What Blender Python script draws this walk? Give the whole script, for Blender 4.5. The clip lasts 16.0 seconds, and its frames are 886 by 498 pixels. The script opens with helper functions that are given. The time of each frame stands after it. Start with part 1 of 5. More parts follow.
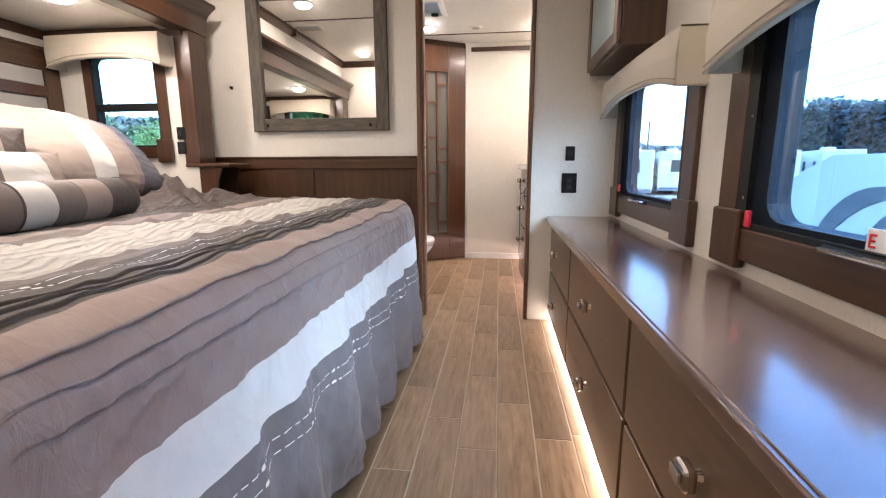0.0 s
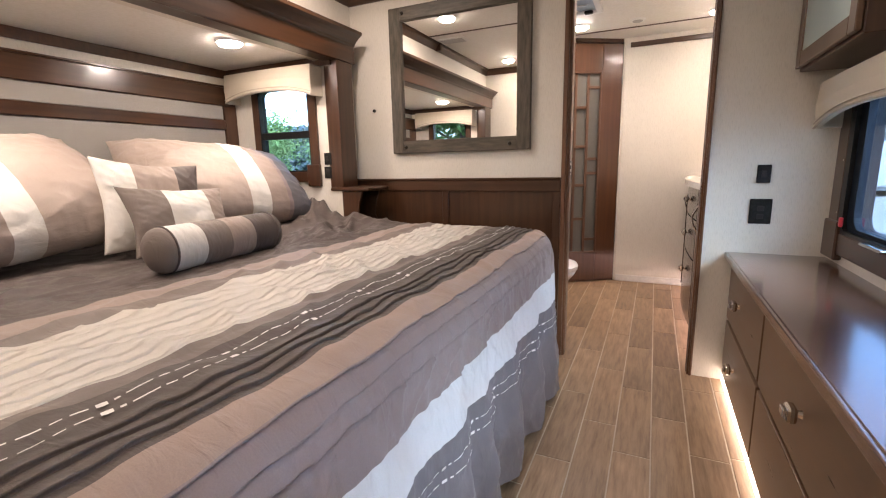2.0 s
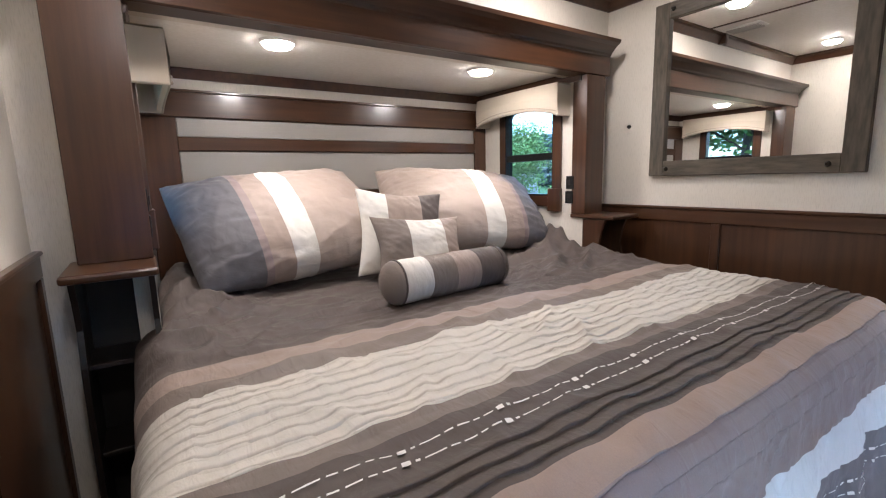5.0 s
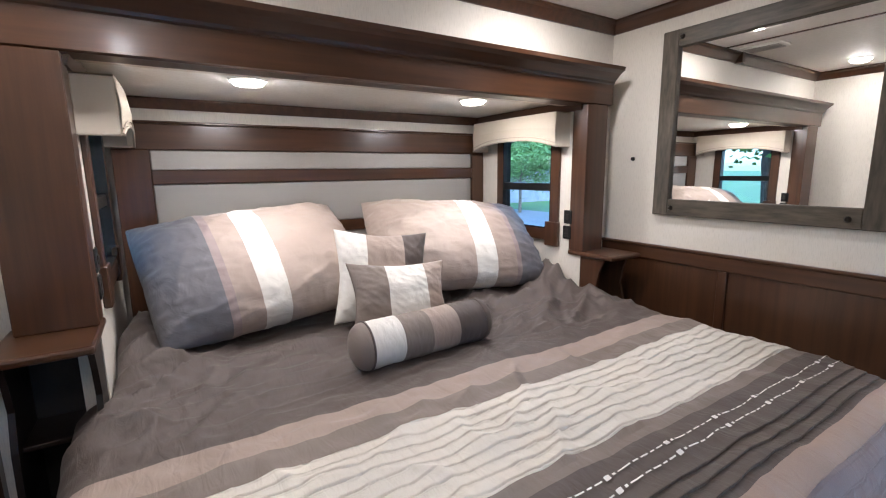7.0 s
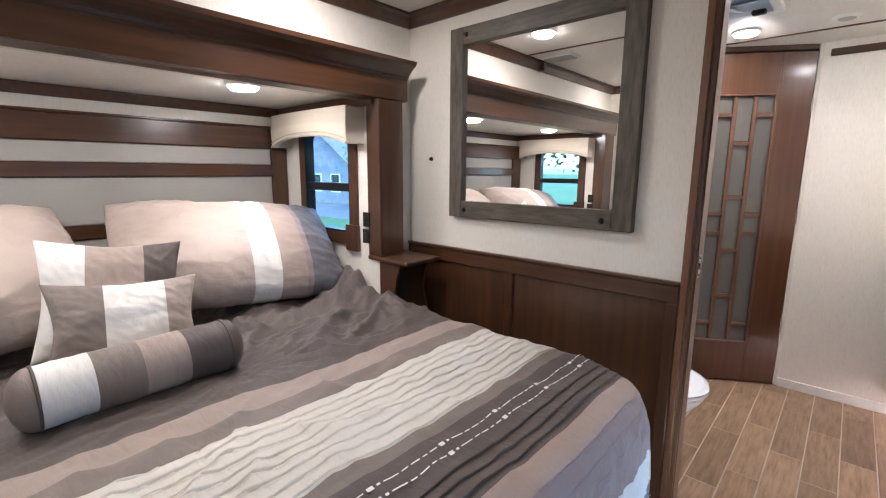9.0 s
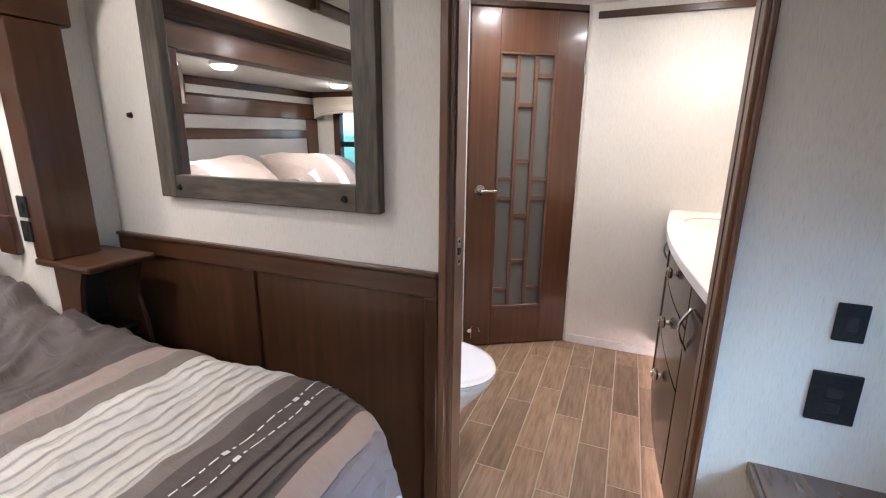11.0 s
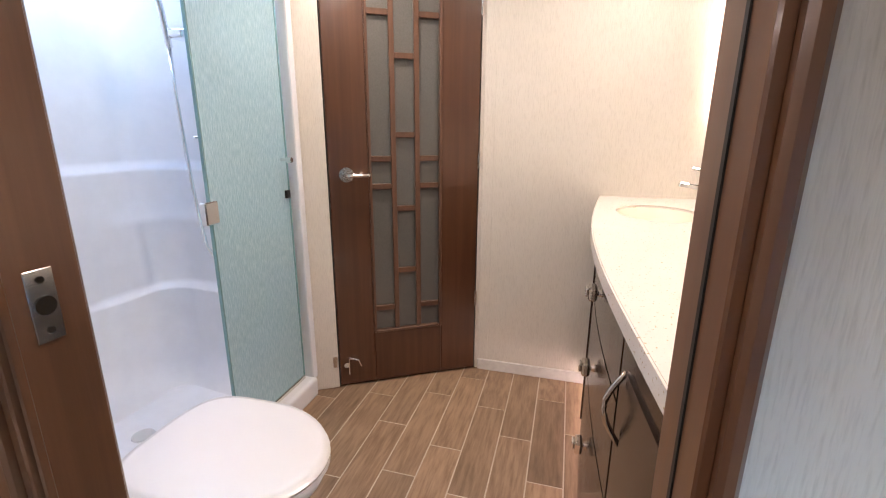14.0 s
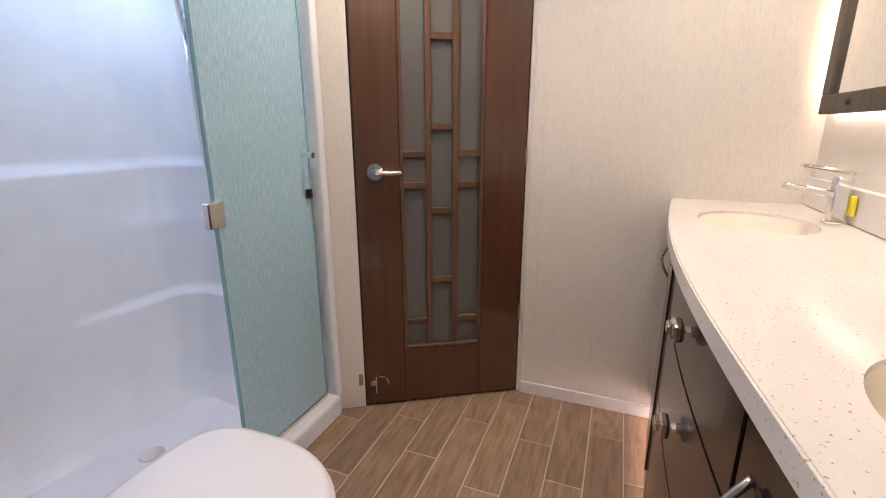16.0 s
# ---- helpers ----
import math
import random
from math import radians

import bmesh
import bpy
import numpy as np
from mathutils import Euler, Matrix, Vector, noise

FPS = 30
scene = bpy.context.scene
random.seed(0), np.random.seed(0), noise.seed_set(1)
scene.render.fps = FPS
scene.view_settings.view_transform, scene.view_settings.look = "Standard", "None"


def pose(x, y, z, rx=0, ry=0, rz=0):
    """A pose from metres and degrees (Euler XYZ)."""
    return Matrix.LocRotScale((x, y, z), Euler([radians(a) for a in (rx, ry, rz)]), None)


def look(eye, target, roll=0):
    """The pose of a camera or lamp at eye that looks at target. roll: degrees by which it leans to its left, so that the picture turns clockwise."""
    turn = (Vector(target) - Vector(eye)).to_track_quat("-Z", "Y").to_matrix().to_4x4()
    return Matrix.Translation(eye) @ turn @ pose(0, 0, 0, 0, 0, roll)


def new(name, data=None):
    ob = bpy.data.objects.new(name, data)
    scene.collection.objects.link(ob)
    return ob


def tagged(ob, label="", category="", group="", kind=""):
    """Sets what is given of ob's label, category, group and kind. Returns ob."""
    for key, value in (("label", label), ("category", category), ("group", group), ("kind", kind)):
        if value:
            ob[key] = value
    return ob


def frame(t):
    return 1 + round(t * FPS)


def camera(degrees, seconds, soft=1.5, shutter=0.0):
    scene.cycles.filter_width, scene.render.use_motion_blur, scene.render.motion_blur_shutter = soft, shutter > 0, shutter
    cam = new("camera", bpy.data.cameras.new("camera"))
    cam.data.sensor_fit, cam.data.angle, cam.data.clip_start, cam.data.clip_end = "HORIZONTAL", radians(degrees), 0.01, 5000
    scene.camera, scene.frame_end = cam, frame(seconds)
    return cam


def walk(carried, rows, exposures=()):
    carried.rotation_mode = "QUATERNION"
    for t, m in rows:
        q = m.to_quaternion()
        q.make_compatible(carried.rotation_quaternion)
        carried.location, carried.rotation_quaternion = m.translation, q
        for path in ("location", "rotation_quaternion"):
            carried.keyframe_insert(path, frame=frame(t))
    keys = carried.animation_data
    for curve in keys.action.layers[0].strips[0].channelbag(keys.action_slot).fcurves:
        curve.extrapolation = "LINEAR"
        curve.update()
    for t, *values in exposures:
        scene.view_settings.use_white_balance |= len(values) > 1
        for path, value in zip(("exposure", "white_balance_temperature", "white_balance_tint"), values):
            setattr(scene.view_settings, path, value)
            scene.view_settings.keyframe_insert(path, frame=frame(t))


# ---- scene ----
cam = camera(89.3, 16.0, soft=1.15)
PATH = [
    (0, (0.102, 0.258, 0.989), (-0.14, 2.21, 0.626), -0.2),
    (0.5, (0.091, 0.364, 1.006), (-0.298, 2.291, 0.643), -0.6),
    (1, (0.089, 0.44, 1.028), (-0.429, 2.338, 0.669), -0.8),
    (1.5, (0.079, 0.494, 1.082), (-0.592, 2.344, 0.723), -1.0),
    (2, (0.064, 0.53, 1.131), (-0.774, 2.308, 0.766), -1.2),
    (2.5, (0.058, 0.574, 1.152), (-0.961, 2.255, 0.786), -1.5),
    (3, (0.045, 0.605, 1.143), (-1.135, 2.18, 0.787), -1.6),
    (3.5, (0.012, 0.651, 1.162), (-1.323, 2.098, 0.807), -1.8),
    (4, (-0.007, 0.707, 1.193), (-1.473, 2.021, 0.842), -1.9),
    (4.5, (-0.004, 0.756, 1.234), (-1.599, 1.911, 0.889), -1.8),
    (4.7, (-0.021, 0.754, 1.226), (-1.647, 1.874, 0.907), -1.8),
    (6.8, (-0.091, 0.945, 1.434), (-1.774, 1.973, 1.099), -0.9),
    (7, (-0.105, 0.965, 1.441), (-1.777, 2.008, 1.099), -0.7),
    (7.5, (-0.105, 1.067, 1.433), (-1.759, 2.14, 1.094), -0.8),
    (8, (-0.079, 1.188, 1.442), (-1.667, 2.353, 1.095), -0.5),
    (8.5, (-0.058, 1.302, 1.418), (-1.526, 2.617, 1.082), 0.1),
    (9, (-0.003, 1.413, 1.434), (-1.326, 2.873, 1.09), 0.4),
    (9.5, (0.006, 1.48, 1.427), (-1.105, 3.107, 1.08), 0.9),
    (10, (-0.002, 1.6, 1.433), (-0.919, 3.337, 1.055), 1.0),
    (10.2, (0.005, 1.672, 1.452), (-0.85, 3.434, 1.046), 1.2),
    (12.3, (0.122, 2.405, 1.361), (-0.523, 4.22, 0.82), 0.0),
    (12.5, (0.117, 2.457, 1.346), (-0.505, 4.281, 0.811), 0.2),
    (13, (0.124, 2.591, 1.327), (-0.425, 4.438, 0.791), 0.4),
    (13.5, (0.159, 2.719, 1.307), (-0.358, 4.577, 0.78), 0.3),
    (14, (0.183, 2.833, 1.301), (-0.333, 4.695, 0.785), 0.3),
    (14.5, (0.195, 2.903, 1.294), (-0.336, 4.763, 0.785), 0.3),
    (15, (0.178, 2.972, 1.283), (-0.402, 4.819, 0.78), 0.1),
    (15.5, (0.161, 3.034, 1.276), (-0.473, 4.861, 0.766), -0.0),
    (16, (0.131, 3.097, 1.273), (-0.573, 4.894, 0.749), -0.1),
]
EXPOSURES = [(0, 3.66, 7150, 13), (0.5, 3.64, 7600, 17), (1, 3.54, 7900, 18), (1.5, 3.46, 7750, 17), (3, 3.33, 7600, 17), (3.7, 3.3, 6870, 14), (4.5, 3.2, 6670, 12),
             (7, 3.31, 6270, 10), (8.5, 3.33, 6270, 10), (10, 3.46, 6270, 11), (12.5, 3.41, 6550, 13), (13.5, 3.41, 7100, 15), (15, 3.03, 7300, 16), (16, 2.99, 7100, 16)]
walk(cam, [(t, look(eye, target, roll)) for t, eye, target, roll in PATH], EXPOSURES)

# world, sun and daylight -------------------------------------------------
P, CEIL = 3.117, 2.21
world = bpy.data.worlds.new("overcast_sky")
scene.world = world
world.use_nodes = True
wn = world.node_tree.nodes
sky = wn.new("ShaderNodeTexSky")
sky.sky_type = "NISHITA"
sky.sun_disc = False
sky.sun_elevation, sky.sun_rotation = radians(40), radians(114)
sky.air_density, sky.dust_density, sky.ozone_density = 1.0, 2.0, 1.5
wn["Background"].inputs["Strength"].default_value = 0.15
cool = wn.new("ShaderNodeVectorMath")
cool.operation = "MULTIPLY"
cool.inputs[1].default_value = (0.55, 0.80, 1.12)
world.node_tree.links.new(sky.outputs["Color"], cool.inputs[0])
world.node_tree.links.new(cool.outputs[0], wn["Background"].inputs["Color"])

sun = new("sun", bpy.data.lights.new("sun", "SUN"))
sun.data.energy, sun.data.angle, sun.data.color = 0.5, radians(40), (0.50, 0.76, 1.0)
sun.matrix_world = look((9, -2.0, 8.0), (0, 2, 0))

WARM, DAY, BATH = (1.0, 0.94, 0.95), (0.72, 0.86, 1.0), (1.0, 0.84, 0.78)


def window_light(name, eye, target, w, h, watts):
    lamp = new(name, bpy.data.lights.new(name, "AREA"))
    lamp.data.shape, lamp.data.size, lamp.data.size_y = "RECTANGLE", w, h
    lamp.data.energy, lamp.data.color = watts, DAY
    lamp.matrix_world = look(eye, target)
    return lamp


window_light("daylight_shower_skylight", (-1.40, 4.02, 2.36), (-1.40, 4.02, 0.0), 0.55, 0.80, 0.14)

# materials ---------------------------------------------------------------


def mat(name, colour, rough=0.5, metal=0.0, **more):
    m = bpy.data.materials.new(name)
    m.use_nodes = True
    b = m.node_tree.nodes["Principled BSDF"]
    b.inputs["Base Color"].default_value = (*colour, 1)
    b.inputs["Roughness"].default_value = rough
    b.inputs["Metallic"].default_value = metal
    for k, v in more.items():
        b.inputs[k.replace("_", " ")].default_value = v
    return m


def node(m, kind, **values):
    n = m.node_tree.nodes.new(kind)
    for k, v in values.items():
        n.inputs[k.replace("_", " ")].default_value = v
    return n


def textured(name, dark, light, rough=0.5, size=(20, 20, 20), detail=6, bump=0.1, rough_var=0.1, metal=0.0, big=1.5,
             big_amount=0.25, lo=0.35, hi=0.65, piece=0.0, dist=0.002, coat=0.0):
    """Grain at one scale, stains at another, bump and a varied roughness, in metres."""
    m = mat(name, light, rough, metal)
    nt, b = m.node_tree, m.node_tree.nodes["Principled BSDF"]
    link = nt.links.new
    co = nt.nodes.new("ShaderNodeTexCoord")
    mp = nt.nodes.new("ShaderNodeMapping")
    mp.inputs["Scale"].default_value = size
    link(co.outputs["Object"], mp.inputs["Vector"])
    shift = mp.outputs["Vector"]
    if piece:
        info = nt.nodes.new("ShaderNodeObjectInfo")
        add = nt.nodes.new("ShaderNodeVectorMath")
        add.operation = "ADD"
        mul = nt.nodes.new("ShaderNodeMath")
        mul.operation = "MULTIPLY"
        mul.inputs[1].default_value = 97.0
        link(info.outputs["Random"], mul.inputs[0])
        link(mp.outputs["Vector"], add.inputs[0])
        link(mul.outputs[0], add.inputs[1])
        shift = add.outputs[0]
    n1 = node(m, "ShaderNodeTexNoise", Scale=1.0, Detail=detail, Roughness=0.6)
    link(shift, n1.inputs["Vector"])
    n2 = node(m, "ShaderNodeTexNoise", Scale=big, Detail=3.0)
    link(co.outputs["Object"], n2.inputs["Vector"])
    r = nt.nodes.new("ShaderNodeValToRGB")
    r.color_ramp.elements[0].position, r.color_ramp.elements[1].position = lo, hi
    r.color_ramp.elements[0].color, r.color_ramp.elements[1].color = (*dark, 1), (*light, 1)
    link(n1.outputs["Fac"], r.inputs["Fac"])
    r2 = nt.nodes.new("ShaderNodeMapRange")
    r2.inputs["From Min"].default_value, r2.inputs["From Max"].default_value = 0.3, 0.7
    r2.inputs["To Min"].default_value, r2.inputs["To Max"].default_value = 1 - big_amount, 1 + big_amount * 0.4
    link(n2.outputs["Fac"], r2.inputs["Value"])
    out = r2.outputs["Result"]
    if piece:
        r3 = nt.nodes.new("ShaderNodeMapRange")
        r3.inputs["To Min"].default_value, r3.inputs["To Max"].default_value = 1 - piece, 1 + piece
        link(info.outputs["Random"], r3.inputs["Value"])
        mm = nt.nodes.new("ShaderNodeMath")
        mm.operation = "MULTIPLY"
        link(out, mm.inputs[0])
        link(r3.outputs["Result"], mm.inputs[1])
        out = mm.outputs[0]
    sc = nt.nodes.new("ShaderNodeVectorMath")
    sc.operation = "SCALE"
    link(r.outputs["Color"], sc.inputs[0])
    link(out, sc.inputs["Scale"])
    link(sc.outputs[0], b.inputs["Base Color"])
    rr = nt.nodes.new("ShaderNodeMapRange")
    rr.inputs["To Min"].default_value, rr.inputs["To Max"].default_value = max(rough - rough_var, 0.02), rough + rough_var
    link(n1.outputs["Fac"], rr.inputs["Value"])
    link(rr.outputs["Result"], b.inputs["Roughness"])
    if bump:
        bp = node(m, "ShaderNodeBump", Strength=bump, Distance=dist)
        link(n1.outputs["Fac"], bp.inputs["Height"])
        link(bp.outputs["Normal"], b.inputs["Normal"])
    if coat:
        b.inputs["Coat Weight"].default_value = coat
        b.inputs["Coat Roughness"].default_value = 0.12
    return m


def glow(name, colour, strength):
    m = mat(name, colour, 0.4)
    b = m.node_tree.nodes["Principled BSDF"]
    b.inputs["Emission Color"].default_value = (*colour, 1)
    b.inputs["Emission Strength"].default_value = strength
    return m


M_WALL = textured("wallpaper_linen", (0.56, 0.513, 0.445), (0.685, 0.635, 0.56), 0.6, (420, 420, 34), 5, 0.35, 0.08, big_amount=0.05, lo=0.24, hi=0.52)
M_CEIL = textured("ceiling_panel", (0.72, 0.69, 0.63), (0.78, 0.75, 0.70), 0.55, (60, 60, 60), 3, 0.05, 0.05, big_amount=0.04)
M_WOODV = textured("stained_wood_upright", (0.047, 0.0188, 0.0082), (0.076, 0.0308, 0.0138), 0.30, (38, 38, 1.6), 7, 0.03, 0.04, big=2.2, big_amount=0.3, coat=0.25)
M_WOODY = textured("stained_wood_lengthwise", (0.047, 0.0188, 0.0082), (0.076, 0.0308, 0.0138), 0.30, (38, 1.6, 38), 7, 0.03, 0.04, big=2.2, big_amount=0.3, coat=0.25)
M_WOODX = textured("stained_wood_crosswise", (0.047, 0.0188, 0.0082), (0.076, 0.0308, 0.0138), 0.30, (1.6, 38, 38), 7, 0.03, 0.04, big=2.2, big_amount=0.3, coat=0.25)
M_DRESTOP = textured("dark_laminate_top", (0.092, 0.047, 0.032), (0.118, 0.062, 0.043), 0.22, (45, 2.2, 45), 6, 0.0, 0.02, big=2.5, big_amount=0.25, coat=0.6)
# the stained wood again, lightened to paint in light falling on the doorway
M_JAMB_LIT = textured("jamb_wood_lit", (0.105, 0.044, 0.021), (0.160, 0.070, 0.034), 0.34, (30, 30, 1.2), 6, 0.04, 0.05, big=1.8, big_amount=0.3, coat=0.2)
M_MUNTIN = textured("muntin_wood", (0.105, 0.049, 0.028), (0.140, 0.067, 0.039), 0.36, (38, 38, 1.6), 5, 0.03, 0.04)
M_DOORW = textured("door_wood", (0.076, 0.029, 0.013), (0.104, 0.042, 0.0195), 0.32, (30, 30, 1.2), 5, 0.03, 0.04, big=1.6, big_amount=0.22, coat=0.25)
# stained wood darkened to near black: shade of the cubbies put into the colour
M_CUBBY_SHADE = textured("shaded_cubby_wood", (0.010, 0.006, 0.005), (0.016, 0.010, 0.008), 0.35, (38, 38, 1.6), 5, 0.03, 0.05)
M_DRESTOP.node_tree.nodes["Principled BSDF"].inputs["Specular IOR Level"].default_value = 0.85
M_DRAWER = textured("brown_drawer_front", (0.105, 0.058, 0.034), (0.150, 0.085, 0.051), 0.30, (40, 3.0, 40), 6, 0.04, 0.07, big=2.0, big_amount=0.25)
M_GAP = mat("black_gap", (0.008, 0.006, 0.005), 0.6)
M_MIRFRAME = textured("weathered_grey_wood", (0.046, 0.036, 0.025), (0.110, 0.088, 0.062), 0.55, (55, 55, 9), 6, 0.4, 0.1, big_amount=0.3)
M_MIRFRAMEH = textured("weathered_grey_wood_h", (0.046, 0.036, 0.025), (0.110, 0.088, 0.062), 0.55, (9, 55, 55), 6, 0.4, 0.1, big_amount=0.3)
M_MIRROR = mat("mirror_silver", (0.93, 0.94, 0.93), 0.0, 1.0)
M_TILE = textured("wood_look_tile", (0.200, 0.122, 0.071), (0.36, 0.238, 0.150), 0.42, (55, 6, 40), 7, 0.18, 0.12, big=3.0, big_amount=0.22, piece=0.22, lo=0.3, hi=0.62)
M_GROUT = textured("beige_grout", (0.52, 0.43, 0.33), (0.60, 0.51, 0.41), 0.8, (90, 90, 90), 4, 0.2)
M_PANEL = textured("grey_linen_panel", (0.26, 0.235, 0.21), (0.36, 0.33, 0.30), 0.55, (300, 300, 300), 3, 0.3, 0.1, big_amount=0.08)
M_VAL = textured("cream_valance_fabric", (0.54, 0.47, 0.375), (0.60, 0.53, 0.43), 0.65, (420, 420, 420), 2, 0.12, 0.06, big_amount=0.06)
M_PIPE = mat("valance_piping", (0.40, 0.34, 0.27), 0.6)
M_BLACK = textured("black_plastic", (0.010, 0.010, 0.010), (0.018, 0.018, 0.018), 0.4, (80, 80, 80), 3, 0.05)
M_BLACK.node_tree.nodes["Principled BSDF"].inputs["Specular IOR Level"].default_value = 0.2
M_CHROME = mat("brushed_nickel", (0.70, 0.66, 0.61), 0.16, 1.0)
M_BRIGHT = mat("polished_chrome", (0.80, 0.80, 0.80), 0.08, 1.0)
M_WHITE = textured("white_gelcoat", (0.70, 0.71, 0.73), (0.74, 0.75, 0.77), 0.22, (8, 8, 8), 3, 0.02, 0.05, big_amount=0.03)
M_PORCELAIN = mat("white_porcelain", (0.80, 0.78, 0.77), 0.16)
M_BASEB = textured("white_baseboard_vinyl", (0.62, 0.60, 0.57), (0.70, 0.68, 0.64), 0.45, (30, 30, 30), 3, 0.03)
M_BOLT = mat("dark_bronze_bolt", (0.03, 0.025, 0.02), 0.4, 0.8)
M_LENS = glow("lamp_lens", (1.0, 0.95, 0.93), 15)
M_LED = glow("led_strip", (1.0, 0.91, 0.87), 0.85)
M_LEDPINK = glow("led_strip_pink", (1.0, 0.79, 0.82), 2.6)
M_BACKLIT = glow("mirror_backlight", (1.0, 0.90, 0.86), 2.8)
M_TRIMW = mat("white_plastic", (0.78, 0.77, 0.74), 0.35)
M_SPEAKER = mat("speaker_grille", (0.45, 0.44, 0.42), 0.6)


def cloth(name, colour, seed):
    d = tuple(c * 0.93 for c in colour)
    m = textured("cloth_" + name, d, colour, 0.55, (420, 420, 420), 2, 0.25, 0.05, big=4.0, big_amount=0.10, dist=0.001)
    nt, b = m.node_tree, m.node_tree.nodes["Principled BSDF"]
    weave = b.inputs["Normal"].links[0].from_node
    crease = node(m, "ShaderNodeTexNoise", Scale=1.0, Detail=4.0, Roughness=0.5, Distortion=0.8)
    run = nt.nodes.new("ShaderNodeMapping")
    run.inputs["Scale"].default_value, run.inputs["Rotation"].default_value = (11, 30, 12), (0, 0, 0.35)
    nt.links.new(nt.nodes["Texture Coordinate"].outputs["Object"], run.inputs["Vector"])
    nt.links.new(run.outputs["Vector"], crease.inputs["Vector"])
    bp = node(m, "ShaderNodeBump", Strength=0.50, Distance=0.010)
    nt.links.new(crease.outputs["Fac"], bp.inputs["Height"])
    nt.links.new(bp.outputs["Normal"], weave.inputs["Normal"])
    b.inputs["Sheen Weight"].default_value = 0.03
    b.inputs["Specular IOR Level"].default_value = 0.25
    if seed in (1, 5, 9):
        nt.nodes["Map Range.001"].inputs["To Min"].default_value = 0.52
        nt.nodes["Map Range.001"].inputs["To Max"].default_value = 0.64
    return m


C_DARK = cloth("dark_taupe", (0.096, 0.076, 0.068), 1)
C_TAUPE = cloth("taupe", (0.330, 0.258, 0.220), 2)
C_GREY = cloth("warm_grey", (0.195, 0.158, 0.136), 3)
C_CREAM = cloth("cream", (0.63, 0.585, 0.52), 4)
C_BLACK = cloth("charcoal", (0.094, 0.075, 0.066), 5)
C_TAN = cloth("rose_tan", (0.335, 0.245, 0.205), 6)
C_MAUVE = cloth("mauve_grey", (0.275, 0.215, 0.208), 7)
C_WHITE = cloth("white_satin", (0.66, 0.66, 0.67), 8)
C_SLATE = cloth("slate_grey", (0.160, 0.150, 0.165), 9)
C_THREAD = mat("white_thread", (0.75, 0.73, 0.70), 0.6)
C_IVORY = cloth("ivory", (0.68, 0.65, 0.60), 10)


def glass(name, colour, rough=0.0, transmission=1.0):
    return mat(name, colour, rough, 0.0, Transmission_Weight=transmission, IOR=1.45)


M_GLASS = glass("window_glass", (0.80, 0.92, 0.97))
M_TINT = glass("tinted_window_glass", (0.43, 0.63, 0.75))
M_PALE = glass("pale_window_glass", (0.64, 0.77, 0.84))
M_FROST = glass("frosted_cabinet_glass", (0.75, 0.88, 0.84), 0.45, 0.6)
M_DOORGLASS = textured("smoked_frosted_glass", (0.10, 0.097, 0.088), (0.13, 0.127, 0.115), 0.35, (200, 200, 200), 3, 0.1, 0.05, big_amount=0.1)


def rain_glass():
    m = mat("rain_shower_glass", (0.50, 0.73, 0.77), 0.30, 0.0, Transmission_Weight=0.45, IOR=1.45)
    nt, b = m.node_tree, m.node_tree.nodes["Principled BSDF"]
    co = nt.nodes.new("ShaderNodeTexCoord")
    mp = nt.nodes.new("ShaderNodeMapping")
    mp.inputs["Scale"].default_value = (210, 210, 32)
    n = node(m, "ShaderNodeTexNoise", Scale=1.0, Detail=4.0, Roughness=0.6)
    r = nt.nodes.new("ShaderNodeValToRGB")
    r.color_ramp.elements[0].position, r.color_ramp.elements[1].position = 0.40, 0.72
    r.color_ramp.elements[0].color, r.color_ramp.elements[1].color = (0.36, 0.55, 0.60, 1), (0.66, 0.81, 0.85, 1)
    bp = node(m, "ShaderNodeBump", Strength=0.5, Distance=0.003)
    for a, c in ((co.outputs["Object"], mp.inputs["Vector"]), (mp.outputs["Vector"], n.inputs["Vector"]), (n.outputs["Fac"], r.inputs["Fac"]),
                 (r.outputs["Color"], b.inputs["Base Color"]), (n.outputs["Fac"], bp.inputs["Height"]), (bp.outputs["Normal"], b.inputs["Normal"])):
        nt.links.new(a, c)
    return m


M_RAIN = rain_glass()


def stone():
    """Cream solid-surface top with sparse brown flecks."""
    m = mat("speckled_solid_surface", (0.74, 0.68, 0.58), 0.16)
    nt, b = m.node_tree, m.node_tree.nodes["Principled BSDF"]
    co = nt.nodes.new("ShaderNodeTexCoord")
    v = node(m, "ShaderNodeTexNoise", Scale=160.0, Detail=2.0)
    big = node(m, "ShaderNodeTexNoise", Scale=9.0, Detail=2.0)
    r = nt.nodes.new("ShaderNodeValToRGB")
    r.color_ramp.elements[0].position, r.color_ramp.elements[1].position = 0.30, 0.345
    r.color_ramp.elements[0].color, r.color_ramp.elements[1].color = (0.42, 0.31, 0.14, 1), (0.74, 0.70, 0.64, 1)
    r2 = nt.nodes.new("ShaderNodeMapRange")
    r2.inputs["To Min"].default_value, r2.inputs["To Max"].default_value = 0.92, 1.04
    sc = nt.nodes.new("ShaderNodeVectorMath")
    sc.operation = "SCALE"
    for a, c in ((co.outputs["Object"], v.inputs["Vector"]), (co.outputs["Object"], big.inputs["Vector"]), (v.outputs["Fac"], r.inputs["Fac"]),
                 (big.outputs["Fac"], r2.inputs["Value"]), (r.outputs["Color"], sc.inputs[0]), (r2.outputs["Result"], sc.inputs["Scale"]),
                 (sc.outputs[0], b.inputs["Base Color"])):
        nt.links.new(a, c)
    return m


M_STONE = stone()
M_SINK = mat("ivory_sink_bowl", (0.80, 0.74, 0.62), 0.15)

# mesh helpers ------------------------------------------------------------
HOME = {}


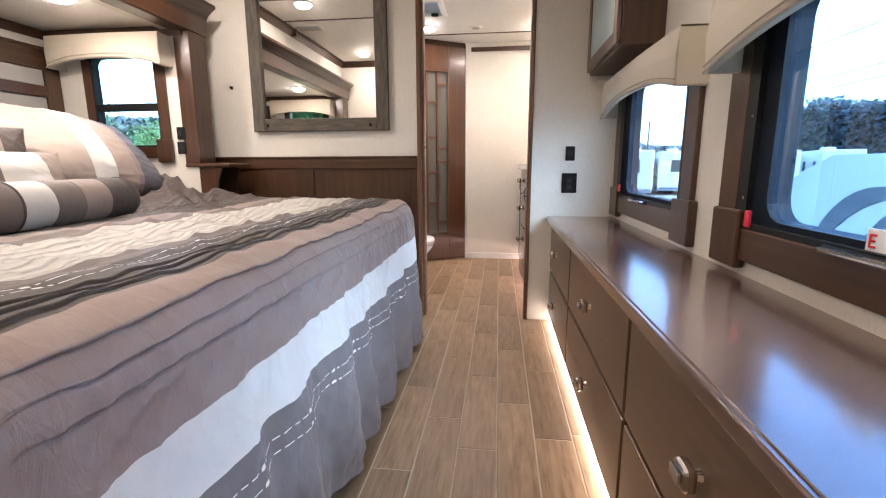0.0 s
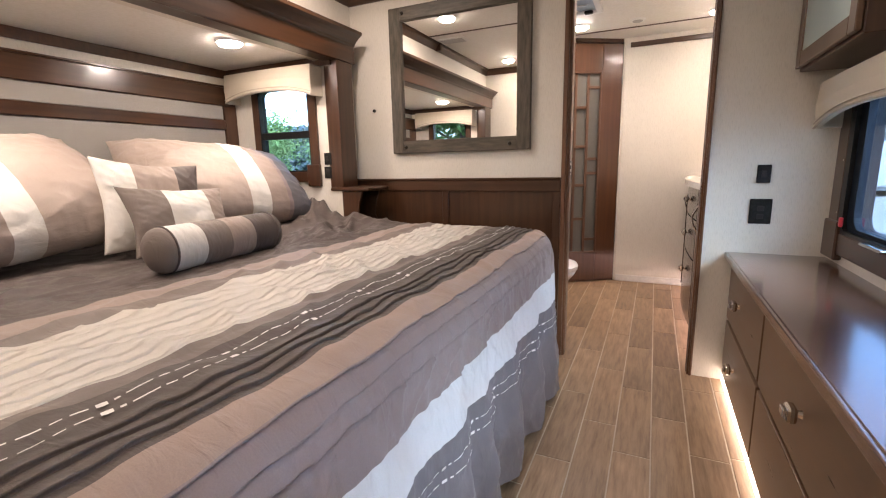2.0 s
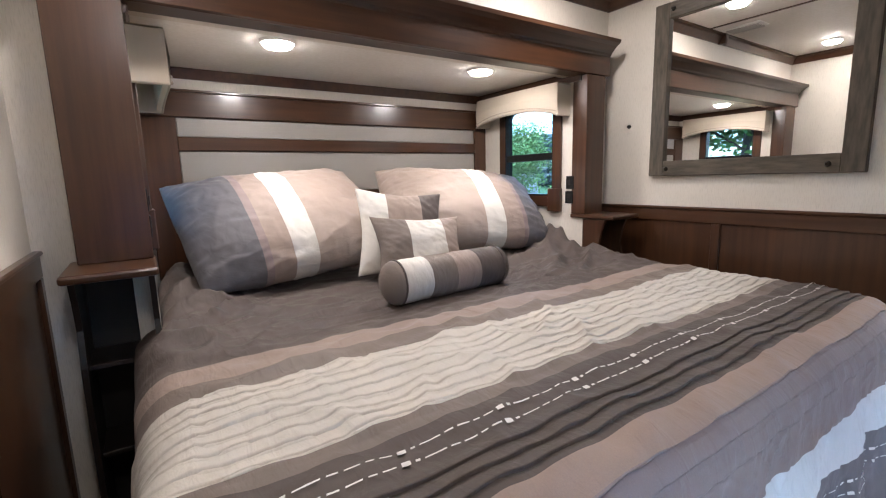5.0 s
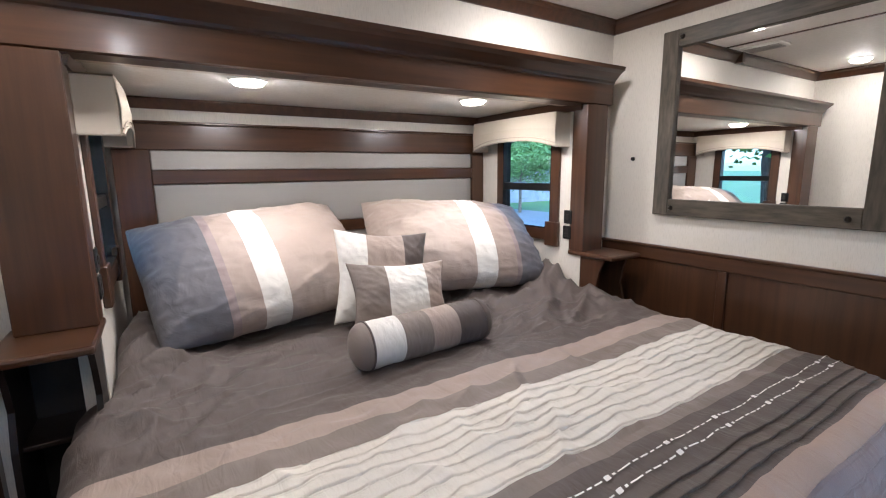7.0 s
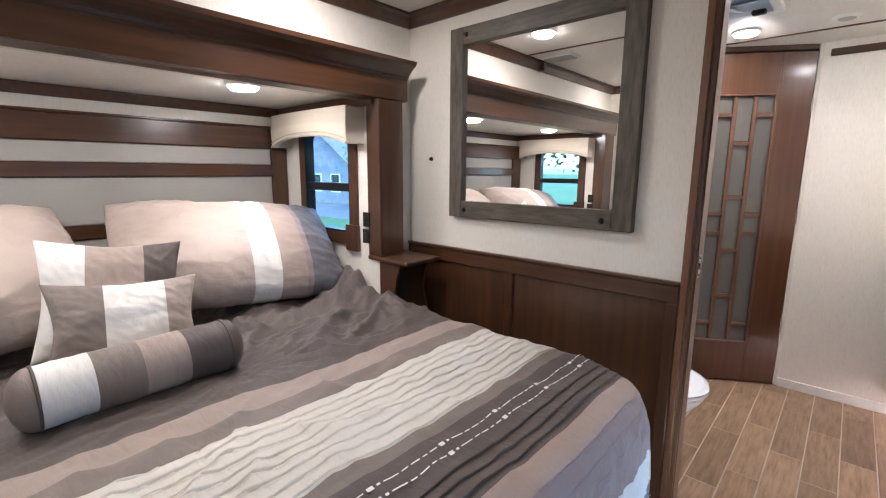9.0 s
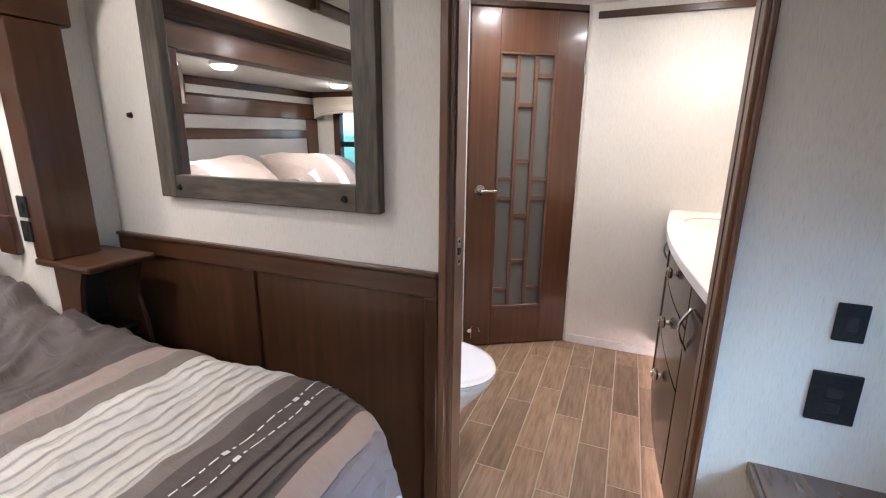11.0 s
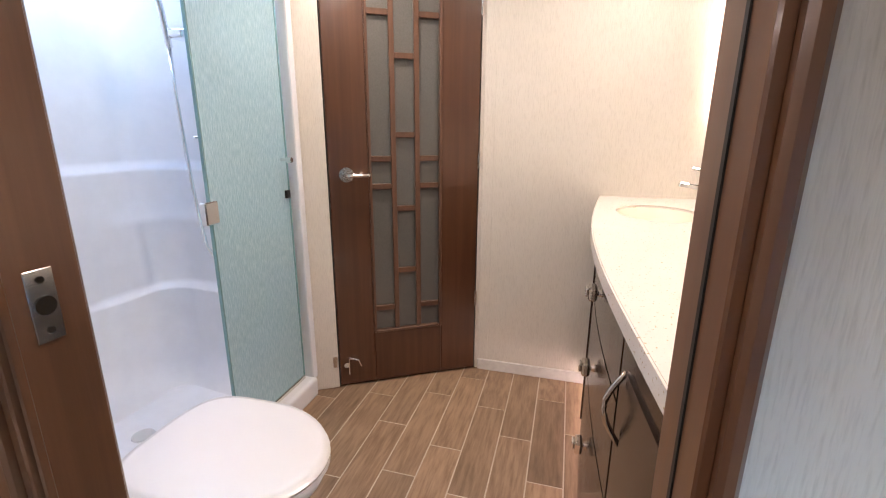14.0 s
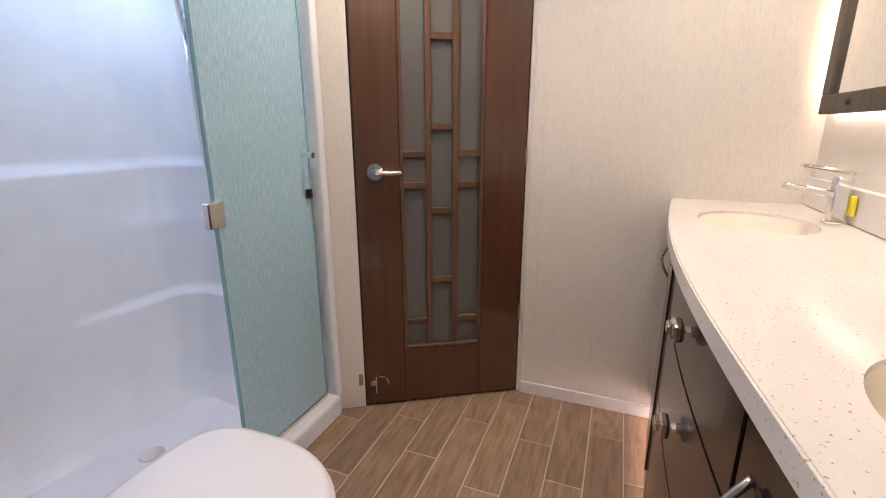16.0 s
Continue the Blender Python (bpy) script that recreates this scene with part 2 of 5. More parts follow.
def thing(name, at, label, category, group="", kind="", rz=0.0):
    ob = new(name)
    ob.empty_display_size = 0.05
    ob.matrix_basis = pose(*at, 0, 0, rz)
    HOME[ob.name] = ob.matrix_basis.copy()
    return tagged(ob, label, category, group, kind)


def part(name, bm, material, parent=None, label="", smooth=False):
    """One mesh object out of a bmesh in world coordinates, under a thing or a part."""
    me = bpy.data.meshes.new(name)
    home = HOME[parent.name] if parent else Matrix()
    bm.transform(home.inverted())
    bmesh.ops.recalc_face_normals(bm, faces=bm.faces)
    if smooth:
        for f in bm.faces:
            f.smooth = True
    bm.to_mesh(me)
    bm.free()
    me.materials.append(material)
    ob = new(name, me)
    if parent:
        ob.parent = parent
        HOME[ob.name] = home
    else:
        HOME[ob.name] = Matrix()
    return tagged(ob, label) if label else ob


def box(bm, x0, x1, y0, y1, z0, z1, bevel=0.0, segments=1):
    made = bmesh.ops.create_cube(bm, size=1.0)["verts"]
    for v in made:
        v.co = Vector(((x0 + x1) / 2 + v.co.x * (x1 - x0), (y0 + y1) / 2 + v.co.y * (y1 - y0), (z0 + z1) / 2 + v.co.z * (z1 - z0)))
    if bevel:
        edges = list({e for v in made for e in v.link_edges})
        bmesh.ops.bevel(bm, geom=edges, offset=bevel, segments=segments, affect="EDGES", profile=0.5)
    return bm


def boxes(*rows, bevel=0.0, segments=1):
    bm = bmesh.new()
    for r in rows:
        one = bmesh.new()
        box(one, *r, bevel=bevel, segments=segments)
        me = bpy.data.meshes.new("tmp")
        one.to_mesh(me)
        one.free()
        bm.from_mesh(me)
        bpy.data.meshes.remove(me)
    return bm


def cyl(bm, a, b, r0, r1=None, n=20):
    a, b = Vector(a), Vector(b)
    r1 = r0 if r1 is None else r1
    made = bmesh.ops.create_cone(bm, cap_ends=True, segments=n, radius1=r0, radius2=r1, depth=(b - a).length)["verts"]
    m = Matrix.Translation((a + b) / 2) @ (b - a).to_track_quat("Z", "Y").to_matrix().to_4x4()
    bmesh.ops.transform(bm, matrix=m, verts=made)
    return bm


def tube(bm, points, r, n=8):
    """A round tube along points."""
    pts = [Vector(p) for p in points]
    rings = []
    for i, p in enumerate(pts):
        d = (pts[min(i + 1, len(pts) - 1)] - pts[max(i - 1, 0)]).normalized()
        q = d.to_track_quat("Z", "Y")
        rings.append([bm.verts.new(p + q @ Vector((r * math.cos(2 * math.pi * k / n), r * math.sin(2 * math.pi * k / n), 0))) for k in range(n)])
    for a, b in zip(rings, rings[1:]):
        for k in range(n):
            bm.faces.new((a[k], a[(k + 1) % n], b[(k + 1) % n], b[k]))
    bm.faces.new(rings[0])
    bm.faces.new(rings[-1])
    return bm


def prism(bm, outline, axis, a, b):
    """Sweeps a closed outline of (u, v) along an axis from a to b."""
    def at(u, v, w):
        return {"x": (w, u, v), "y": (u, w, v), "z": (u, v, w)}[axis]
    r0 = [bm.verts.new(at(u, v, a)) for u, v in outline]
    r1 = [bm.verts.new(at(u, v, b)) for u, v in outline]
    n = len(outline)
    for k in range(n):
        bm.faces.new((r0[k], r0[(k + 1) % n], r1[(k + 1) % n], r1[k]))
    bm.faces.new(r0)
    bm.faces.new(r1)
    return bm


def structure(name, bm, material, label, category):
    return tagged(part(name, bm, material), label, category, kind="structure")

# the shell ---------------------------------------------------------------
LW, RW, NEAR, FARY = -1.79, 0.80, 0.48, 5.08
NB, N0, N1, NCEIL = -2.62, 0.775, 2.825, 1.79
floor = structure("floor", boxes((-2.0, 0.95, -0.8, 5.3, -0.12, -0.0015)), M_GROUT, "wood-look tile floor with pale grout lines", "floor")
ceiling = structure("ceiling", boxes((-2.75, 0.95, -0.8, 3.55, CEIL, CEIL + 0.08), (-1.05, 0.95, 3.55, 5.3, CEIL, CEIL + 0.08), (-2.0, -1.05, 4.5, 5.3, CEIL, CEIL + 0.08),
                                     (-2.0, -1.72, 3.55, 4.5, CEIL, CEIL + 0.08)), M_CEIL, "off-white ceiling panel with recessed lights", "ceiling")
structure("wall_partition", boxes((LW, -0.388, P, P + 0.09, 0, CEIL), (0.287, RW, P, P + 0.09, 0, CEIL), (-0.388, 0.287, P, P + 0.09, 2.08, CEIL)), M_WALL,
          "cream linen-textured wall between bedroom and bathroom", "wall")
structure("wall_left", boxes((LW - 0.06, LW, NEAR, P, NCEIL - 0.02, CEIL), (LW - 0.06, LW, N1 + 0.001, P, 0, NCEIL - 0.02), (LW - 0.06, LW, NEAR, N0 - 0.001, 0, NCEIL - 0.02),
                             (LW - 0.06, LW, N0, N1, 0, 0.28), (LW - 0.06, LW, P, 5.3, 0, CEIL)), M_WALL, "cream linen-textured side wall around the bed slide-out", "wall")
structure("wall_right", boxes((RW, RW + 0.06, -0.8, 5.3, 0, 0.80), (RW, RW + 0.06, -0.8, 5.3, 1.445, CEIL), (RW, RW + 0.06, 2.985, 5.3, 0.80, 1.445),
                              (RW, RW + 0.06, 1.57, 2.02, 0.80, 1.445), (RW, RW + 0.06, -0.8, 0.60, 0.80, 1.445)), M_WALL, "cream linen-textured outer wall with two windows", "wall")
structure("wall_near", boxes((LW, -0.43, NEAR - 0.06, NEAR, 0, CEIL), (-0.49, -0.43, -0.8, NEAR - 0.06, 0, CEIL), (-0.49, 0.86, -0.86, -0.8, 0, CEIL)), M_WALL,
          "cream linen-textured wall behind the bed foot", "wall")
structure("wall_far", boxes((-0.235, RW, FARY, FARY + 0.06, 0, CEIL), (-2.0, -0.235, 5.24, 5.3, 0, CEIL)), M_WALL, "cream linen-textured bathroom wall", "wall")


def niche_end(y0, y1):
    x0, x1, z0, z1 = -2.36, -1.90, 1.09, 1.66
    return boxes((NB - 0.06, x0, y0, y1, 0.22, NCEIL), (x1, LW + 0.083, y0, y1, 0.22, NCEIL), (x0, x1, y0, y1, 0.22, z0), (x0, x1, y0, y1, z1, NCEIL))


structure("wall_niche_far", niche_end(N1, N1 + 0.06), M_WALL, "cream end wall of the bed slide-out with a window", "wall")
structure("wall_niche_near", niche_end(N0 - 0.06, N0), M_WALL, "cream end wall of the bed slide-out with a window", "wall")
structure("wall_niche_back", boxes((NB - 0.06, NB, N0, N1, 0.22, NCEIL)), M_WALL, "cream wall behind the headboard", "wall")
structure("ceiling_niche", boxes((NB - 0.06, LW - 0.06, N0 - 0.06, N1 + 0.06, NCEIL, NCEIL + 0.06), (LW - 0.06, LW + 0.07, N0, N1, NCEIL, NCEIL + 0.015)), M_CEIL, "white ceiling of the bed slide-out", "ceiling")
structure("floor_niche", boxes((NB - 0.06, LW, N0 - 0.06, N1 + 0.06, 0.16, 0.28)), M_WOODY, "slide-out floor under the bed", "floor")
# skylight shaft over the shower
structure("skylight_shaft", boxes((-1.74, -1.72, 3.53, 4.52, CEIL + 0.08, CEIL + 0.25), (-1.05, -1.03, 3.53, 4.52, CEIL + 0.08, CEIL + 0.25), (-1.72, -1.05, 3.53, 3.55, CEIL + 0.08, CEIL + 0.25),
                                  (-1.72, -1.05, 4.5, 4.52, CEIL + 0.08, CEIL + 0.25)), M_TRIMW, "white skylight shaft above the shower", "skylight")

# trims
CROWN = [(0, -0.062), (0.010, -0.062), (0.016, -0.050), (0.034, -0.020), (0.048, -0.012), (0.048, -0.0), (0, -0.0)]
bm = bmesh.new()
prism(bm, [(P - u, CEIL - 0.002 + v) for u, v in CROWN], "x", LW, -0.412)
prism(bm, [(P - u, CEIL - 0.002 + v) for u, v in CROWN], "x", 0.30, RW)
prism(bm, [(LW + u, CEIL - 0.002 + v) for u, v in CROWN], "y", NEAR, P)
prism(bm, [(NEAR + u, CEIL - 0.002 + v) for u, v in CROWN], "x", LW, -0.43)
box(bm, LW + 0.002, LW + 0.056, 1.79, 1.83, CEIL - 0.070, CEIL - 0.001, 0.004)
structure("crown_moulding", bm, M_WOODX, "dark-stained crown moulding along the ceiling", "moulding")
bm = bmesh.new()
NT = [(0, -0.05), (0.010, -0.05), (0.022, -0.008), (0.022, 0.0), (0, 0.0)]
prism(bm, [(NB + u, NCEIL - 0.002 + v) for u, v in NT], "y", N0, N1)
prism(bm, [(N1 - u, NCEIL - 0.002 + v) for u, v in NT], "x", NB, LW + 0.06)
prism(bm, [(N0 + u, NCEIL - 0.002 + v) for u, v in NT], "x", NB, LW + 0.06)
structure("trim_niche", bm, M_WOODX, "dark-stained trim under the slide-out ceiling", "trim")
structure("trim_ceiling_seam", boxes((LW + 0.05, RW, 2.02, 2.035, CEIL - 0.006, CEIL + 0.001), (-0.86, RW, 4.74, 4.755, CEIL - 0.006, CEIL + 0.001)), M_WOODX, "thin dark seam strip on the ceiling", "trim")
structure("trim_bathroom", boxes((-0.20, RW - 0.04, FARY - 0.018, FARY, 2.125, 2.165), bevel=0.004), M_WOODX, "dark-stained strip high on the bathroom wall", "trim")
structure("baseboard", boxes((-0.235, 0.36, FARY - 0.012, FARY, 0, 0.062), bevel=0.003), M_BASEB, "white baseboard at the bathroom wall", "baseboard")

# fascia and posts round the slide-out
bm = bmesh.new()
prism(bm, [(LW, 1.765), (-1.700, 1.765), (-1.690, 1.770), (-1.690, 1.868), (-1.683, 1.874), (-1.680, 1.884), (-1.668, 1.896), (-1.648, 1.915), (-1.626, 1.928), (-1.622, 1.945), (LW, 1.945)], "y", 0.545, 3.005)
fascia = structure("slideout_fascia", bm, M_WOODY, "dark-stained fascia with a flared cornice over the bed", "fascia")
structure("slideout_post_far", boxes((LW + 0.0005, -1.692, N1 - 0.003, 2.975, 1.012, 1.765), bevel=0.003), M_WOODV, "dark-stained post beside the bed slide-out", "post")
structure("slideout_post_near", boxes((LW + 0.0005, -1.692, 0.590, N0 + 0.003, 1.012, 1.765), bevel=0.003), M_WOODV, "dark-stained post beside the bed slide-out", "post")

# wainscot ----------------------------------------------------------------


def wainscot(name, y, s, x0, x1, stiles):
    """s is the side it faces along y."""
    root = thing(name, ((x0 + x1) / 2, y, 0), "dark-stained wainscot with flat recessed panels", "wainscot", kind="structure")
    a, b = sorted((y, y + s * 0.006))
    part("panel", boxes((x0, x1, a, b, 0.0, 1.0)), M_WOODV, root)
    a, b = sorted((y, y + s * 0.018))
    part("top_rail", boxes((x0, x1, a, b, 0.975, 1.04), bevel=0.003), M_WOODX, root)
    c, d = sorted((y, y + s * 0.026))
    part("cap", boxes((x0, x1, c, d, 1.04, 1.054), bevel=0.004), M_WOODX, root)
    part("bottom_rail", boxes((x0, x1, a, b, 0.0, 0.10), bevel=0.003), M_WOODX, root)
    for u in stiles:
        part("stile", boxes((u, u + 0.042, a, b, 0.10, 0.975), bevel=0.003), M_WOODV, root)
    return root


wainscot("wainscot_far", P, -1, LW, -0.4125, (-1.79, -1.145, -0.4545))
wainscot("wainscot_near", NEAR, 1, LW, -0.43, (-1.79, -1.13, -0.475))

# doorway to the bathroom
casing = thing("doorway_casing", (-0.06, P, 0), "dark-stained wooden casing round the bathroom doorway", "door casing", kind="structure")
for name, x0, x1, y0, y1 in (("casing_left", -0.412, -0.386, P - 0.016, P), ("casing_right", 0.286, 0.300, P - 0.016, P),
                             ("casing_left", -0.412, -0.386, P + 0.09, P + 0.106), ("casing_right", 0.286, 0.320, P + 0.09, P + 0.104)):
    part(name, boxes((x0, x1, y0, y1, 0, 2.12), bevel=0.004), M_JAMB_LIT, casing)
part("casing_head", boxes((-0.386, 0.286, P - 0.016, P, 2.06, 2.12), bevel=0.004), M_JAMB_LIT, casing)
part("jamb_left", boxes((-0.388, -0.373, P - 0.004, P + 0.094, 0, 2.08), bevel=0.002), M_JAMB_LIT, casing)
part("jamb_stop", boxes((-0.373, -0.369, P + 0.004, P + 0.016, 0, 2.06), bevel=0.002), M_JAMB_LIT, casing)
part("jamb_right", boxes((0.277, 0.2875, P - 0.004, P + 0.094, 0, 2.08), bevel=0.002), M_JAMB_LIT, casing)
part("jamb_slot", boxes((0.2755, 0.2775, P + 0.036, P + 0.043, 0, 2.06)), M_GAP, casing)
part("strike_plate", boxes((-0.3735, -0.3715, P + 0.034, P + 0.064, 1.065, 1.150), bevel=0.001), M_CHROME, casing, "nickel strike plate")
bm = bmesh.new()
cyl(bm, (-0.3715, P + 0.049, 1.108), (-0.3695, P + 0.049, 1.108), 0.011)
for dz in (-0.030, 0.030):
    cyl(bm, (-0.3715, P + 0.049, 1.108 + dz), (-0.370, P + 0.049, 1.108 + dz), 0.004)
part("strike_screws", bm, M_BOLT, casing)
part("guide_plate", boxes((0.2752, 0.2772, P + 0.004, P + 0.018, 0.93, 1.03), bevel=0.0008), M_CHROME, casing)

# bedroom mirror ----------------------------------------------------------
MX0, MX1, MZ0, MZ1, MW = -1.480, -0.587, 1.213, 2.078, 0.078
mirror = thing("wall_mirror", (-1.03, P, MZ0), "square wall mirror in a weathered grey wooden frame", "mirror")
part("mirror_glass", boxes((MX0 + MW - 0.01, MX1 - MW + 0.01, P - 0.014, P - 0.004, MZ0 + MW - 0.01, MZ1 - MW + 0.01)), M_MIRROR, mirror, "clear mirror glass")
part("frame_stile", boxes((MX0, MX0 + MW, P - 0.034, P, MZ0, MZ1), bevel=0.003), M_MIRFRAME, mirror)
part("frame_stile", boxes((MX1 - MW, MX1, P - 0.034, P, MZ0, MZ1), bevel=0.003), M_MIRFRAME, mirror)
part("frame_rail", boxes((MX0 + MW, MX1 - MW, P - 0.033, P, MZ0, MZ0 + MW), bevel=0.003), M_MIRFRAMEH, mirror)
part("frame_rail", boxes((MX0 + MW, MX1 - MW, P - 0.033, P, MZ1 - MW, MZ1), bevel=0.003), M_MIRFRAMEH, mirror)
for x in (MX0 + 0.095, MX1 - 0.118):
    for z in (MZ0 + 0.036, MZ1 - 0.036):
        bm = bmesh.new()
        cyl(bm, (x, P - 0.033, z), (x, P - 0.042, z), 0.012, 0.007, 14)
        part("bolt", bm, M_BOLT, mirror, "dark round bolt head")
bm = bmesh.new()
cyl(bm, (-1.630, P, 1.493), (-1.630, P - 0.012, 1.493), 0.011, 0.008, 16)
part("coat_knob", bm, M_BLACK)
tagged(bpy.data.objects["coat_knob"], "small black round wall knob", "wall knob")

# lamps -------------------------------------------------------------------


def ceiling_light(x, y, z, watts, group, colour=WARM, spread=180):
    root = thing("ceiling_light", (x, y, z), "small round white ceiling light, switched on", "ceiling light", group)
    bm = bmesh.new()
    cyl(bm, (x, y, z + 0.002), (x, y, z - 0.012), 0.074, 0.066, 30)
    part("trim_ring", bm, M_TRIMW, root)
    bm = bmesh.new()
    cyl(bm, (x, y, z - 0.010), (x, y, z - 0.023), 0.063, 0.050, 28)
    part("lens", bm, M_LENS, root, "glowing lens")
    lamp = new("lamp", bpy.data.lights.new("lamp", "AREA"))
    lamp.data.shape, lamp.data.size = "DISK", 0.094
    lamp.data.energy, lamp.data.color, lamp.data.spread = watts, colour, radians(spread)
    lamp.matrix_basis = pose(x, y, z - 0.027)
    return root


for y in (1.285, 2.32):
    ceiling_light(-1.98, y, NCEIL, 0.28, "lights in the slide-out ceiling")
# the last one, at x 0.12, is unseen: added to brighten the dresser side
for x, y, watts in ((-1.40, 0.86, 0.18), (-1.40, 2.42, 0.50), (0.12, 0.86, 0.42)):
    ceiling_light(x, y, CEIL, watts, "lights in the bedroom ceiling")
for x, y in ((-0.55, 4.52), (0.42, 4.60), (-0.06, 3.62)):
    ceiling_light(x, y, CEIL, 0.28, "lights in the bathroom ceiling", BATH, 130)

# ceiling vent, speaker and bathroom fan
vent = thing("ceiling_vent", (-1.60, 1.85, CEIL), "white plastic air vent in the bedroom ceiling", "vent")
part("vent_frame", boxes((-1.72, -1.48, 1.78, 1.92, CEIL - 0.012, CEIL), bevel=0.004), M_TRIMW, vent)
for k in range(5):
    part("slat", boxes((-1.70, -1.50, 1.796 + k * 0.024, 1.806 + k * 0.024, CEIL - 0.018, CEIL - 0.012)), M_SPEAKER, vent)
speaker = thing("ceiling_speaker", (-0.13, 4.56, CEIL), "round white speaker in the bathroom ceiling", "speaker")
bm = bmesh.new()
cyl(bm, (-0.13, 4.56, CEIL), (-0.13, 4.56, CEIL - 0.010), 0.062, 0.052, 28)
part("speaker_ring", bm, M_TRIMW, speaker)
bm = bmesh.new()
cyl(bm, (-0.13, 4.56, CEIL - 0.010), (-0.13, 4.56, CEIL - 0.014), 0.038, 0.034, 24)
part("grille", bm, M_SPEAKER, speaker)
fan = thing("roof_vent_fan", (-0.56, 3.98, CEIL), "white square roof vent fan with a tinted lid", "roof vent")
for r in ((-0.76, -0.34, 3.78, 3.82), (-0.76, -0.34, 4.12, 4.16), (-0.76, -0.72, 3.82, 4.12), (-0.38, -0.34, 3.82, 4.12)):
    part("vent_frame", boxes((*r, CEIL - 0.030, CEIL), bevel=0.004), M_TRIMW, fan)
part("vent_lid", boxes((-0.72, -0.38, 3.82, 4.12, CEIL - 0.008, CEIL - 0.002)), mat("tinted_vent_lid", (0.42, 0.50, 0.58), 0.3), fan, "blue-grey tinted lid")
for a in range(5):
    bm = boxes((0.025, 0.125, -0.022, 0.022, -0.004, 0.0))
    bm.transform(Matrix.Translation((-0.55, 3.97, CEIL - 0.014)) @ pose(0, 0, 0, 18, 0, a * 72))
    part("fan_blade", bm, M_TRIMW, fan)
part("crank", boxes((-0.46, -0.40, 4.06, 4.10, CEIL - 0.045, CEIL - 0.024), bevel=0.006), M_BLACK, fan)

# headboard ---------------------------------------------------------------
hb = thing("headboard", (-2.60, 1.82, 0.6), "dark-stained headboard with grey linen panels", "headboard")
HX0, HX1, HY0, HY1 = NB, -2.555, 0.80, 2.822
part("backing", boxes((HX0, HX1 - 0.022, HY0, HY1, 0.50, 1.66)), M_WOODY, hb)
part("stile", boxes((HX0, HX1, HY0, 0.94, 0.50, 1.552), bevel=0.003), M_WOODV, hb)
part("stile", boxes((HX0, HX1, 2.728, HY1, 0.50, 1.552), bevel=0.003), M_WOODV, hb)
part("top_rail", boxes((HX0, HX1, HY0, HY1, 1.552, 1.668), bevel=0.004), M_WOODY, hb)
part("top_cap", boxes((HX0, HX1 + 0.006, HY0, HY1, 1.668, 1.680), bevel=0.003), M_WOODY, hb)
part("middle_rail", boxes((HX0, HX1, 0.94, 2.728, 1.396, 1.460), bevel=0.003), M_WOODY, hb)
part("bottom_rail", boxes((HX0, HX1, 0.94, 2.728, 1.115, 1.176), bevel=0.003), M_WOODY, hb)
for z0, z1 in ((1.461, 1.551), (1.177, 1.395), (0.52, 1.114)):
    part("linen_panel", boxes((HX0, HX1 - 0.012, 0.942, 2.726, z0, z1), bevel=0.004), M_PANEL, hb, "grey linen panel")

# windows -----------------------------------------------------------------


def rounded(x0, x1, z0, z1, r, n=5):
    pts = []
    for cx, cz, a0 in ((x1 - r, z1 - r, 0), (x0 + r, z1 - r, 90), (x0 + r, z0 + r, 180), (x1 - r, z0 + r, 270)):
        pts += [(cx + r * math.cos(radians(a0 + 90 * k / n)), cz + r * math.sin(radians(a0 + 90 * k / n))) for k in range(n + 1)]
    return pts


def ring(bm, outer, inner, axis, a, b):
    """A frame between two outlines with the same number of points."""
    def at(u, v, w):
        return {"x": (w, u, v), "y": (u, w, v)}[axis]
    n = len(outer)
    o0, o1 = ([bm.verts.new(at(u, v, w)) for u, v in outer] for w in (a, b))
    i0, i1 = ([bm.verts.new(at(u, v, w)) for u, v in inner] for w in (a, b))
    for k in range(n):
        j = (k + 1) % n
        for q in ((o0[k], o0[j], o1[j], o1[k]), (i0[k], i1[k], i1[j], i0[j]), (o0[k], i0[k], i0[j], o0[j]), (o1[k], o1[j], i1[j], i1[k])):
            bm.faces.new(q)
    return bm


M_FRIT = mat("dark_blue_glass_border", (0.010, 0.016, 0.026), 0.6, Specular_IOR_Level=0.1)


